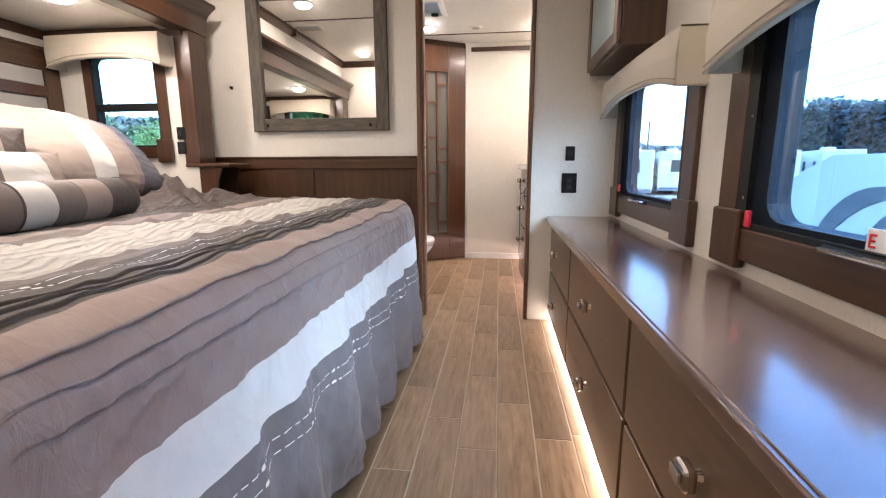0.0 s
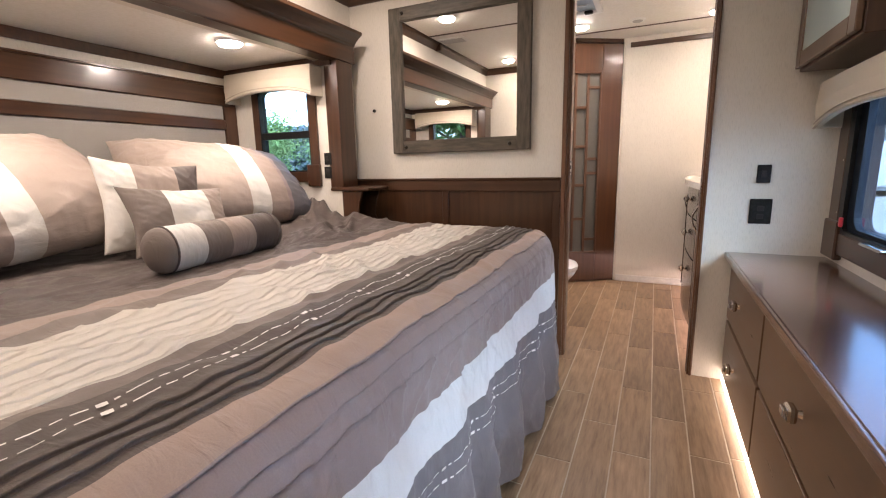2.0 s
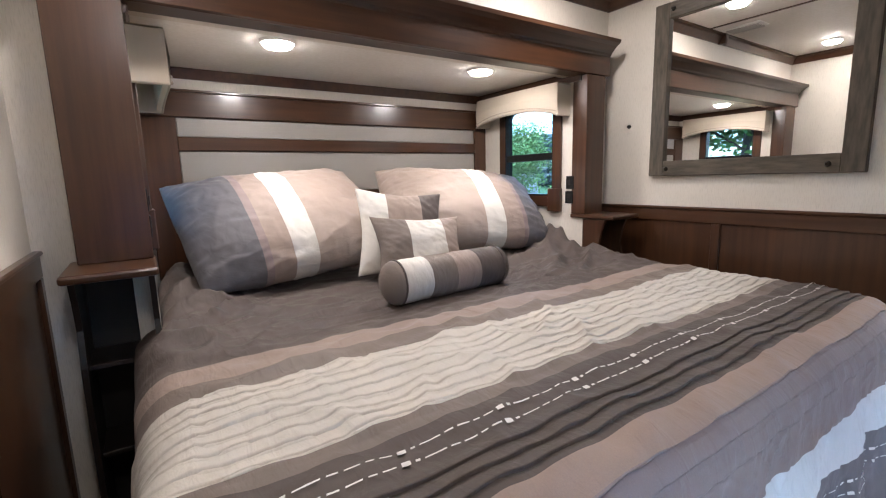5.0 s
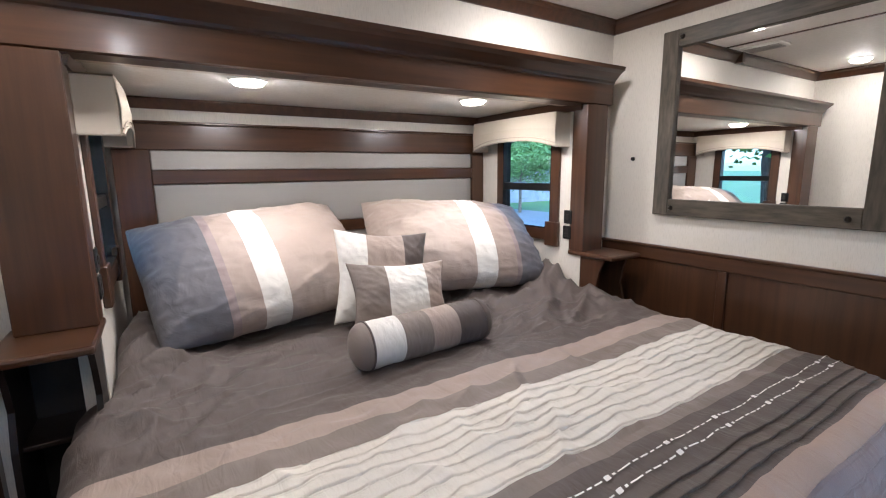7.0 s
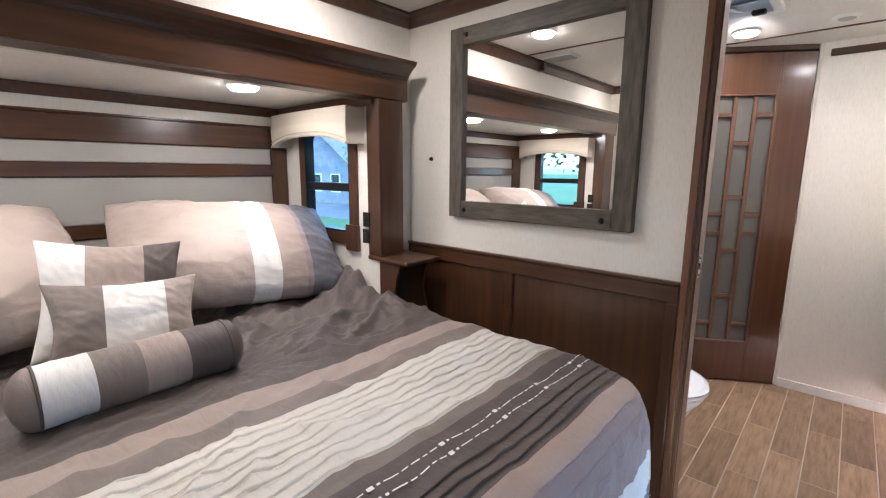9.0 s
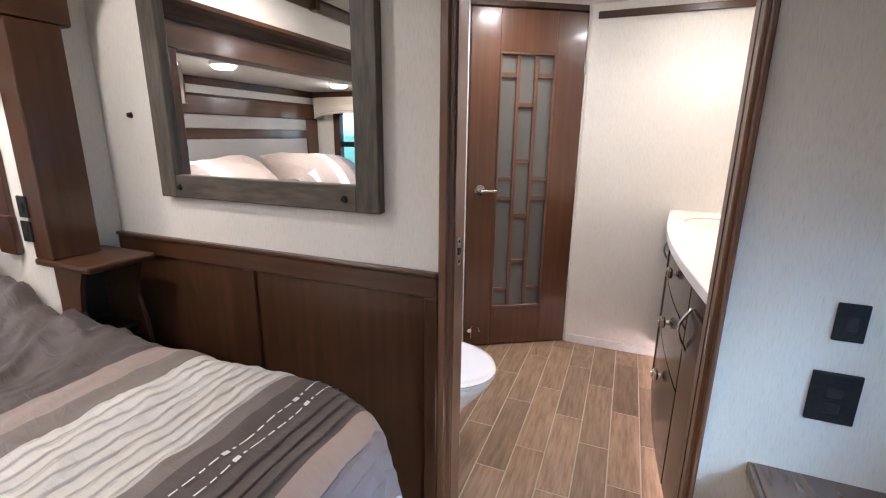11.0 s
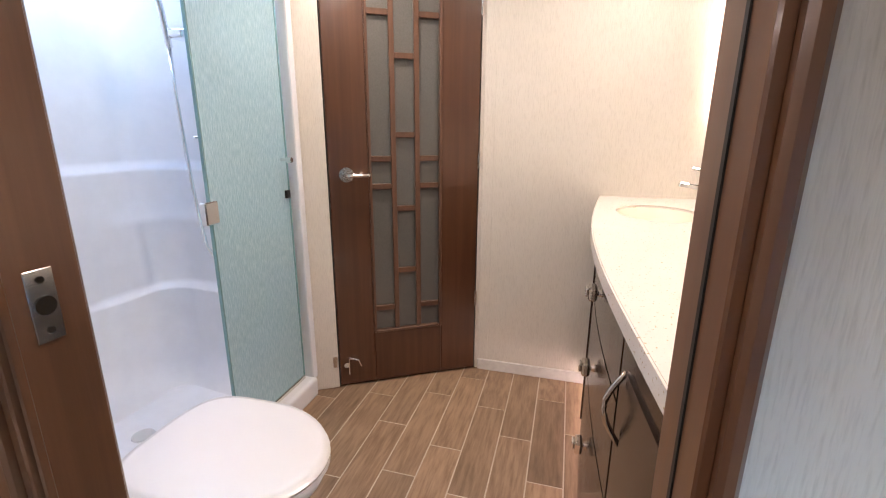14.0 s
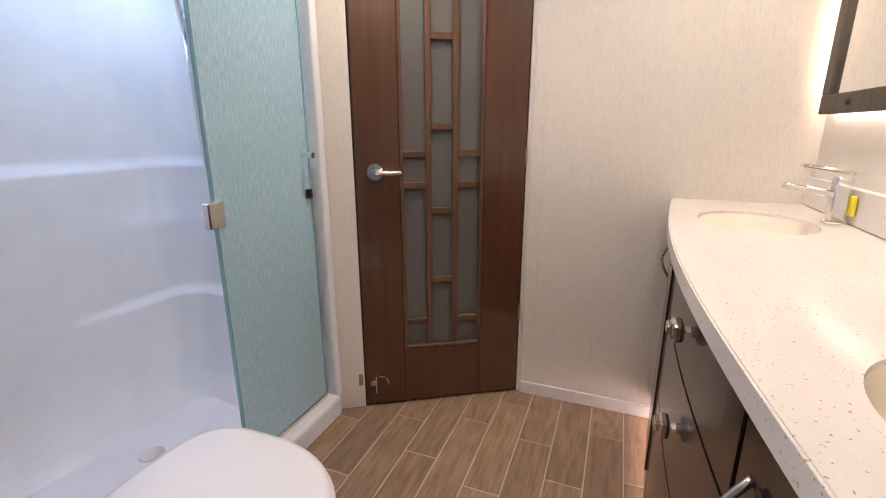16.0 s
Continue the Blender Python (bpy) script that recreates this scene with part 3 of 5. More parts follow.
def rv_window(name, axis, u0, u1, z0, z1, w, s, mullion, label, tint_top=0.0):
    """A black-framed window with rounded panes; s points from the glass into the room."""
    mid = ((u0 + u1) / 2, w, z0) if axis == "y" else (w, (u0 + u1) / 2, z0)
    root = thing(name, mid, label, "window", kind="structure")
    e = 0.028 if mullion else 0.060
    f = ring(bmesh.new(), rounded(u0, u1, z0, z1, 0.03), rounded(u0 + min(e, 0.035), u1 - e, z0 + 0.030, z1 - 0.030, 0.045), axis, w - 0.03, w + 0.03)
    part("window_frame", f, M_BLACK, root)
    if tint_top:
        spans = ((z0 + 0.012, tint_top - 0.001, M_TINT, "blue-tinted glass pane"), (tint_top + 0.001, z1 - 0.012, M_PALE, "clear glass pane"))
    else:
        spans = ((z0 + 0.012, z1 - 0.012, M_GLASS if mullion else M_PALE, "clear glass pane"),)
    for za, zb, material, text in spans:
        p = part("pane", prism(bmesh.new(), rounded(u0 + 0.012, u1 - 0.012, za, zb, 0.006), axis, w - 0.002, w + 0.002), material, root, text)
        p.visible_shadow = False
    if not mullion:
        border = ring(bmesh.new(), rounded(u0 + 0.02, u1 - 0.02, z0 + 0.02, z1 - 0.02, 0.03), rounded(u0 + 0.045, u1 - 0.125, z0 + 0.045, z1 - 0.04, 0.065), axis, w - 0.014, w + 0.046)
        part("glass_border", border, M_FRIT, root, "dark printed border of the glass")
    if mullion:
        r = (u0 + 0.02, u1 - 0.02, w - 0.022, w + 0.022, mullion - 0.022, mullion + 0.022) if axis == "y" else (w - 0.022, w + 0.022, u0 + 0.02, u1 - 0.02, mullion - 0.022, mullion + 0.022)
        part("crossbar", boxes(r, bevel=0.004), M_BLACK, root)
    return root


w_far = rv_window("window_1", "y", -2.36, -1.90, 1.09, 1.66, N1 + 0.015, -1, 1.345, "small sliding window in a black frame beside the bed")
w_near = rv_window("window_2", "y", -2.36, -1.90, 1.09, 1.66, N0 - 0.015, 1, 1.345, "small sliding window in a black frame beside the bed")
w_r1 = rv_window("window_3", "x", 2.05, 2.985, 0.80, 1.445, RW + 0.012, -1, 0, "wide window in a black frame above the dresser")
w_r2 = rv_window("window_4", "x", 0.60, 1.655, 0.80, 1.445, RW + 0.012, -1, 0, "wide window in a black frame above the dresser", 1.255)
for ob, y0 in ((w_r1, 2.035), (w_r2, 0.655)):
    part("handle_base", boxes((RW - 0.026, RW - 0.018, y0 + 0.40, y0 + 0.62, 0.806, 0.826), bevel=0.003), M_BLACK, ob)
    part("latch_handle", boxes((RW - 0.050, RW - 0.026, y0 + 0.42, y0 + 0.60, 0.812, 0.824), bevel=0.004), M_CHROME, ob, "chrome latch bar")
    for z in (0.90, 1.12, 1.40):
        bm = bmesh.new()
        cyl(bm, (RW - 0.018, y0 + 0.951, z), (RW - 0.022, y0 + 0.951, z), 0.005, None, 10)
        part("screw", bm, M_CHROME, ob)
part("red_clip", boxes((RW - 0.030, RW - 0.018, 1.556, 1.576, 0.822, 0.868), bevel=0.003), mat("red_plastic", (0.65, 0.03, 0.05), 0.4), w_r2, "red emergency release clip")
part("red_clip", boxes((RW - 0.030, RW - 0.018, 2.905, 2.925, 0.845, 0.885), bevel=0.003), bpy.data.materials["red_plastic"], w_r1, "red emergency release clip")


def surround_y(name, y, s):
    """Wooden window surround with stepped lower ears on an end wall."""
    root = thing(name, (-2.12, y, 1.02), "dark-stained wooden window surround with stepped ears", "window surround", kind="structure")
    a, b = sorted((y, y + s * 0.016))
    c, d = sorted((y, y + s * 0.024))
    part("side_board", boxes((-1.925, -1.862, a, b, 1.15, 1.62), bevel=0.003), M_WOODV, root)
    part("side_board", boxes((-2.395, -2.335, a, b, 1.15, 1.62), bevel=0.003), M_WOODV, root)
    part("sill_board", boxes((-2.36, -1.95, a, b, 1.045, 1.112), bevel=0.003), M_WOODX, root)
    part("ear", boxes((-1.955, -1.856, c, d, 1.018, 1.155), bevel=0.004), M_WOODV, root)
    part("ear", boxes((-2.400, -2.305, c, d, 1.018, 1.155), bevel=0.004), M_WOODV, root)
    return root


surround_y("window_surround_far", N1, -1)
surround_y("window_surround_near", N0, 1)


def surround_x(name, y0, y1):
    root = thing(name, (RW, (y0 + y1) / 2, 0.70), "dark-stained wooden window surround with stepped ears", "window surround", kind="structure")
    part("side_board", boxes((RW - 0.020, RW, y0 - 0.085, y0 + 0.012, 0.86, 1.43), bevel=0.003), M_WOODV, root)
    part("side_board", boxes((RW - 0.020, RW, y1 - 0.012, y1 + 0.095, 0.86, 1.43), bevel=0.003), M_WOODV, root)
    part("sill_board", boxes((RW - 0.022, RW, y0 + 0.04, y1 - 0.04, 0.725, 0.815), bevel=0.004), M_WOODY, root)
    part("ear", boxes((RW - 0.032, RW, y0 - 0.115, y0 + 0.055, 0.70, 0.865), bevel=0.005), M_WOODV, root)
    part("ear", boxes((RW - 0.032, RW, y1 - 0.055, y1 + 0.100, 0.70, 0.865), bevel=0.005), M_WOODV, root)
    return root


surround_x("window_surround_front", 2.05, 2.985)
surround_x("window_surround_rear", 0.60, 1.655)


def valance(u0, u1, z0, z1, wall, s, axis, arch, deep=0.11):
    """An upholstered box valance with an arched lower edge; wall: the wall's plane, s: into the room."""
    n = 22
    root = thing("window_valance", ((u0 + u1) / 2, wall + s * 0.05, z1) if axis == "y" else (wall + s * 0.05, (u0 + u1) / 2, z1),
                 "cream upholstered box valance with an arched lower edge", "valance", "window valances")

    def at(u, w, z):
        return (u, wall + s * w, z) if axis == "y" else (wall + s * w, u, z)

    def low(k):
        q = abs(2 * k / n - 1)
        return z0 + arch * (1 - q ** 2.6)
    bm = bmesh.new()
    outer, inner = [], []
    for k in range(n + 1):
        u = u0 + (u1 - u0) * k / n
        bulge = deep + 0.012 * math.sin(math.pi * k / n)
        outer.append([bm.verts.new(at(u, bulge, low(k))), bm.verts.new(at(u, bulge + 0.006, (low(k) + z1) / 2)), bm.verts.new(at(u, bulge - 0.004, z1)), bm.verts.new(at(u, 0.0, z1))])
        inner.append([bm.verts.new(at(u, bulge - 0.02, low(k))), bm.verts.new(at(u, bulge - 0.02, z1 - 0.02)), bm.verts.new(at(u, 0.0, z1 - 0.02))])
    for a, b in zip(outer, outer[1:]):
        for j in range(3):
            bm.faces.new((a[j], b[j], b[j + 1], a[j + 1]))
    for a, b in zip(inner, inner[1:]):
        for j in range(2):
            bm.faces.new((a[j], b[j], b[j + 1], a[j + 1]))
    for k in range(n):
        bm.faces.new((outer[k][0], outer[k + 1][0], inner[k + 1][0], inner[k][0]))
    part("cover", bm, M_VAL, root)
    for u, v in ((u0, u0 + 0.018), (u1 - 0.018, u1)):
        r = (u, v, *sorted((wall, wall + s * deep)), z0 - 0.002, z1 - 0.004) if axis == "y" else (*sorted((wall, wall + s * deep)), u, v, z0 - 0.002, z1 - 0.004)
        part("end_panel", boxes(r, bevel=0.004), M_VAL, root)
    part("piping", tube(bmesh.new(), [at(u0 + (u1 - u0) * k / n, deep + 0.004 + 0.012 * math.sin(math.pi * k / n), low(k) + 0.002) for k in range(n + 1)], 0.005, 6), M_PIPE, root, "taupe corded edge")
    part("piping", tube(bmesh.new(), [at(u0 + (u1 - u0) * k / n, deep + 0.006 + 0.012 * math.sin(math.pi * k / n), low(k) + 0.020) for k in range(n + 1)], 0.0025, 6), M_PIPE, root)
    return root


valance(-2.52, -1.805, 1.560, 1.735, N1, -1, "y", 0.045)
valance(-2.52, -1.805, 1.560, 1.735, N0, 1, "y", 0.045)
valance(1.945, 3.08, 1.258, 1.450, RW, -1, "x", 0.055)
valance(0.40, 1.715, 1.250, 1.450, RW, -1, "x", 0.055)

# switches and outlets ----------------------------------------------------


def wall_plate(name, label, x0, x1, y, s, z0, z1, rocker=True):
    root = thing(name, ((x0 + x1) / 2, y, z0), label, name.replace("_", " "))
    a, b = sorted((y, y + s * 0.008))
    part("plate", boxes((x0, x1, a, b, z0, z1), bevel=0.003, segments=2), M_BLACK, root)
    c, d = sorted((y + s * 0.008, y + s * 0.013))
    m, h = (x0 + x1) / 2, (z1 - z0)
    if rocker:
        part("rocker", boxes((m - 0.010, m + 0.010, c, d, z0 + h * 0.30, z0 + h * 0.70), bevel=0.002), M_GAP, root)
    else:
        for k in (0.30, 0.62):
            part("socket", boxes((m - 0.014, m + 0.014, c - s * 0.003, d - s * 0.003, z0 + h * k - 0.012, z0 + h * k + 0.012), bevel=0.002), M_GAP, root)
    return root


wall_plate("light_switch", "black rocker light switch on the cream wall", 0.500, 0.556, P, -1, 1.020, 1.105)
wall_plate("wall_outlet", "black power outlet on the cream wall", 0.484, 0.574, P, -1, 0.825, 0.945, False)
for y, s in ((N1, -1), (N0, 1)):
    wall_plate("light_switch", "black rocker light switch beside the bed", -1.825, -1.772, y, s, 1.152, 1.225)
    wall_plate("wall_outlet", "black power outlet beside the bed", -1.830, -1.775, y, s, 1.068, 1.140, False)

# bedside cubbies ---------------------------------------------------------


def cubby(y0, y1, group, wood):
    """Narrow open cubby tower with a curved side and a shelf top."""
    root = thing("bedside_cubby", (-1.66, (y0 + y1) / 2, 0), "narrow dark-stained bedside cubby with an open shelf", "bedside cubby", group)
    outline = [(LW, 0.0), (-1.560, 0.0), (-1.560, 0.60), (-1.570, 0.74), (-1.600, 0.84), (-1.585, 0.92), (-1.560, 0.985), (LW, 0.985)]
    part("side_panel", prism(bmesh.new(), outline, "y", y0, y0 + 0.015), wood, root)
    part("side_panel", prism(bmesh.new(), outline, "y", y1 - 0.015, y1), wood, root)
    # black back and near-black shelves paint in the shade inside
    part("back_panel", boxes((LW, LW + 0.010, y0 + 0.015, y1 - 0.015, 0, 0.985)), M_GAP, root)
    for z in (0.10, 0.45, 0.72):
        part("shelf", boxes((LW + 0.010, -1.605, y0 + 0.015, y1 - 0.015, z, z + 0.014), bevel=0.002), M_CUBBY_SHADE, root)
    part("top", boxes((LW, -1.500, y0 - 0.012, y1 + 0.012, 0.988, 1.012), bevel=0.008, segments=2), M_WOODY, root)
    return root


cubby(2.826, 3.030, "cubbies beside the bed", M_WOODV)
# same brown wood as its twin; the side panels' colour carries the shade
cubby(0.575, 0.772, "cubbies beside the bed", M_CUBBY_SHADE)

# dresser -----------------------------------------------------------------
DF, DT = 0.432, 0.68
CUTS = (3.105, 2.325, 1.37, 0.40, -0.35)


def knob(parent, x, y, z):
    """Cup-like square knob of clear-cut metal."""
    k = part("knob", cyl(bmesh.new(), (x, y, z), (x - 0.014, y, z), 0.012, 0.008, 14), M_CHROME, parent, "nickel knob")
    bm = boxes((x - 0.036, x - 0.012, y - 0.024, y + 0.024, z - 0.021, z + 0.021), bevel=0.008, segments=2)
    part("knob_head", bm, M_CHROME, k)
    part("knob_face", boxes((x - 0.044, x - 0.036, y - 0.017, y + 0.017, z - 0.009, z + 0.013), bevel=0.003, segments=2), M_BRIGHT, k)


for y1, y0 in zip(CUTS, CUTS[1:]):
    root = thing("dresser_unit", (0.62, (y0 + y1) / 2, 0), "brown dresser unit with two drawers and nickel knobs", "dresser", "built-in dresser along the windows")
    part("body", boxes((DF + 0.020, RW - 0.002, y0 + 0.002, y1 - 0.002, 0.060, DT - 0.032)), M_GAP, root)
    part("toe_kick", boxes((DF + 0.070, RW - 0.002, y0 + 0.002, y1 - 0.002, 0.0, 0.060)), M_DRAWER, root)
    for z0, z1 in ((0.052, 0.334), (0.352, 0.632)):
        d = part("drawer", boxes((DF, DF + 0.019, y0 + 0.009, y1 - 0.009, z0, z1), bevel=0.004, segments=2), M_DRAWER, root)
        knob(d, DF, (y0 + y1) / 2 + (0.06 if y1 < 1.4 or y1 > 3 else -0.01), z1 - 0.133)
top = thing("countertop", (0.60, 1.4, DT), "long glossy dark brown dresser top below the windows", "countertop")
part("slab", boxes((0.4125, RW - 0.001, -0.36, P - 0.001, DT - 0.030, DT), bevel=0.002), M_DRESTOP, top)
part("front_edge", boxes((0.400, 0.4123, -0.36, P - 0.001, DT - 0.032, DT - 0.0005), bevel=0.004, segments=3), M_DRESTOP, top, "rounded dark front edge")
led = part("led_strip", boxes((DF + 0.004, DF + 0.022, -0.30, 3.10, 0.004, 0.046), bevel=0.003), M_LED)
tagged(led, "lit white light strip at the dresser's foot", "light strip")

# overhead cabinet --------------------------------------------------------
cab = thing("overhead_cabinet", (0.72, 2.74, 1.535), "dark-stained wall cabinet with a frosted glass door", "wall cabinet")
CX, CY0, CY1, CZ0, CZ1 = 0.598, 2.42, 3.112, 1.506, 2.145
part("body", boxes((CX + 0.020, RW - 0.001, CY0, CY1, CZ0, CZ1), bevel=0.003), M_WOODV, cab)
door = part("cabinet_door", boxes((CX, CX + 0.019, CY0 + 0.012, CY0 + 0.075, CZ0 + 0.012, CZ1 - 0.01), (CX, CX + 0.019, CY1 - 0.075, CY1 - 0.012, CZ0 + 0.012, CZ1 - 0.01),
                                  (CX, CX + 0.019, CY0 + 0.075, CY1 - 0.075, CZ0 + 0.012, CZ0 + 0.075), (CX, CX + 0.019, CY0 + 0.075, CY1 - 0.075, CZ1 - 0.075, CZ1 - 0.01), bevel=0.003), M_DRAWER, cab)
part("glass_panel", boxes((CX + 0.006, CX + 0.012, CY0 + 0.070, CY1 - 0.070, CZ0 + 0.070, CZ1 - 0.070)), M_FROST, door, "frosted pale green glass")

# bed ---------------------------------------------------------------------
bed = thing("bed", (-1.4, 1.79, 0), "bed platform and mattress under a striped comforter", "bed")
part("mattress", boxes((-2.53, -0.46, 0.83, 2.70, 0.44, 0.755), bevel=0.06, segments=3), C_IVORY, bed)
part("platform", boxes((-1.85, -0.50, 0.86, 2.66, 0.0, 0.44), bevel=0.01), M_WOODY, bed)

BX0, BX1, BZ = -2.52, -0.375, 0.800
TOPLEN = (BX1 - 0.085) - BX0
ARC = 0.085 * math.pi / 2
SLEN = TOPLEN + ARC + 0.66


def nz(x, y, z=0.0):
    return noise.noise(Vector((x, y, z)))


def ridge(x, y, z, sharp):
    """0 to 1: narrow crests of folded cloth."""
    return max(0.0, 1 - sharp * 0.55 * abs(nz(x, y, z))) ** 1.5


def lengthwise(s):
    """Head to foot: (x, drop below the top, share of the hanging side)."""
    if s < TOPLEN:
        return BX0 + s, 0.0, 0.0
    if s < TOPLEN + ARC:
        a = (s - TOPLEN) / 0.085
        return BX1 - 0.085 + 0.085 * math.sin(a), 0.085 * (1 - math.cos(a)), 0.0
    h = s - TOPLEN - ARC
    return BX1, 0.085 + h, h / 0.66


def edges(x):
    """Near and far edge of the top along the bed."""
    k = min(max((x + 1.78) / 0.18, 0), 1)
    k = k * k * (3 - 2 * k)
    flare = min(max((x + 0.86) / 0.48, 0), 1) ** 1.4
    spread = min(max((x + 1.15) / 0.45, 0), 1)
    return 0.835 + (0.755 - 0.835) * k - 0.165 * flare, 2.775 + (2.815 - 2.775) * k + 0.025 * spread * spread * (3 - 2 * spread)


def comforter_point(s, v):
    """v runs from -0.55 (near hem) over 0..1 (top) to 1.55 (far hem)."""
    x, drop, hang = lengthwise(s)
    y0, y1 = edges(min(x, BX1))
    r = 0.095 if v < 0 else 0.075
    # rounded foot corners in plan
    inset = 0.0
    if x > -0.80:
        q = (min(x, BX1) + 0.80) / (0.80 + BX1)
        inset = 0.13 * q ** 3.0
    ya, yb = y0 + 0.038 + inset * 0.10, y1 - 0.030 - inset
    side = 0.0
    if v < 0:
        side, y = -v, ya
    elif v > 1:
        side, y = v - 1, yb
    else:
        y = ya + (yb - ya) * v
    z = BZ - drop
    if side:
        a = min(side / (r * 1.6), 1.0)
        down = r * (1 - math.cos(a * math.pi / 2)) + max(side - r * 1.6, 0)
        y += r * math.sin(a * math.pi / 2) * (-1 if v < 0 else 1)
        z -= down * (1 - hang)
        x -= 0.16 * hang * min(side / 0.3, 1)
    z = max(z, 0.055)
    if x < -1.25:
        z -= 0.020 * min((-1.25 - x) / 0.15, 1) * min(max(min(v, 1 - v), 0) / 0.12, 1)
    # slack and wrinkles
    top = 1 - min(drop / 0.10, 1)
    tall = ridge(x * 5 + y * 1.5, y * 4.2, 31, 7) * min(max((x + 1.25) / 0.15, 0), 1)
    z += top * tall * (0.014 if x < -0.72 else 0.005) * (0.4 + 0.6 * min(max(1.4 - abs(y - 1.7) * 1.4, 0), 1))
    z += top * (0.012 * nz(x * 3.1, y * 2.4) + 0.009 * nz(x * 9, y * 6, 3) + 0.006 * nz(x * 20 + y * 8, y * 13 - x * 6, 7))
    near = max(0.0, 1 - math.hypot(x + 2.05, (y - 0.86) * 1.4) / 0.42)
    z += top * 0.10 * near * near
    climb = min(max((v - 0.80) / 0.20, 0), 1) ** 1.5 * min(max((-1.35 - x) / 0.8, 0), 1.2) ** 1.6
    z += top * 0.19 * climb
    if -2.1 < x < -1.22 and 0.5 < v < 1:
        reach, turn = math.hypot(x + 1.40, y - 1.98), math.atan2(y - 1.98, -1.40 - x)
        turn += 0.25 * nz(reach * 5, turn * 2, 51)
        fade = math.exp(-((reach - 0.34) / 0.24) ** 2) * min((-1.22 - x) / 0.08, 1) * min((v - 0.5) / 0.05, 1)
        z += fade * (0.020 * ridge(turn * 3.4, reach * 1.1, 53, 5) + 0.010 * ridge(turn * 8.0, reach * 2.2, 55, 5))
    if x < -1.22:
        k = min((-1.22 - x) / 0.25, 1) * top
        far = min(max((v - 0.60) / 0.15, 0), 1)
        close = min(max((0.22 - v) / 0.16, 0), 1)
        z += k * (0.008 * nz(x * 4 + y * 3, y * 3, 11) + 0.008 * ridge(x * 5 - y * 2, y * 4 + x * 7, 13, 10))
        along, over = 0.68 * x - 0.74 * y, 0.74 * x + 0.68 * y
        over += 0.05 * nz(along * 4, over * 3, 20)
        z += k * far * (0.038 * ridge(along * 1.7, over * 6.0, 17, 4) + 0.017 * ridge(along * 3.0, over * 13, 19, 4) + 0.010 * nz(x * 5, y * 5, 18))
        z += k * close * (0.042 * ridge(x * 2.5 - y * 3, y * 5 + x * 4, 15, 5) + 0.010 * ridge(x * 7 - y * 6, y * 11 + x * 6, 16, 6))
    low = min(max(drop - 0.06, 0) / 0.5, 1)
    fold = 0.8 * math.sin(y * 23 + 2.4 * nz(y * 3, 0.2) + 1.2 * nz(y * 1.5, drop * 2))
    x += low * (0.016 + 0.020 * low) * fold + 0.035 * low + low * 0.010 * nz(y * 14, drop * 9, 5)
    if v > 0.7:
        y += 0.08 * min(max(drop - 0.05, 0) / 0.25, 1) * min((v - 0.7) / 0.3, 1) ** 2
    if drop > 0.05 and not side:
        x += (0.15 + 0.85 * low) * (0.012 * ridge(y * 7 + drop * 2.5, drop * 1.6, 6, 5) + 0.004 * ridge(y * 17 - drop * 4, drop * 3, 9, 6)) + 0.002 * nz(y * 40, drop * 9, 8) + 0.005 * ridge(y * 9 + drop * 7, drop * 5 - y * 2, 61, 7) + 0.003 * ridge(y * 16 - drop * 11, drop * 9, 63, 6)
    if side > 0.1:
        w = min((side - 0.1) / 0.3, 1)
        y += (-1 if v < 0 else 1) * w * (0.014 * math.sin(x * 24 + 2 * nz(x * 3, 1.0)) + 0.01)
    return Vector((x, y, z))


def pleats(s, x, v, y):
    """Height of sewn pleats that run across the bed."""
    wave = 0.006 * nz(y * 3.5, x * 2.0, 21) + 0.0015 * nz(y * 14, x * 3, 23)
    if -1.035 < x < -0.735:
        p = ((x + wave + 1.03) / 0.0365) % 1.0
        ruck = 0.5 + 0.5 * min(max(nz(y * 3.2, 4.0) * 2 + 0.4, 0), 1)
        cut = max(0.0, 1 - abs(p - 0.90) / 0.10)
        return 0.007 * p * ruck - 0.015 * cut * ruck + 0.005 * nz(y * 16, x * 3, 29) + 0.003 * nz(y * 42, x * 4, 30)
    return 0.0


def tuck(s, y):
    """Sewn tucks: the cloth swells to a lip that overhangs a narrow crease on its foot side: (height, slide to the foot)."""
    out, slide = 0.0, 0.0
    for k, (at, wide, high) in enumerate(TUCKS):
        e = s - at - 0.004 * nz(y * 3, k * 3.1, 41) - 0.0012 * nz(y * 17, k * 3.1, 43)
        if -wide < e <= 0:
            out += high * ((e + wide) / wide) ** 1.5
            slide += 0.006 * max(0.0, 1 + e / 0.010) ** 1.5
        elif 0 < e < 0.004:
            out += high * (1 - 1.6 * e / 0.004)
            slide += 0.006 * (1 - e / 0.004)
        elif 0.004 <= e < 0.016:
            out -= 0.6 * high * (1 - (e - 0.004) / 0.012)
    return out, slide


def s_at(x):
    return x - BX0


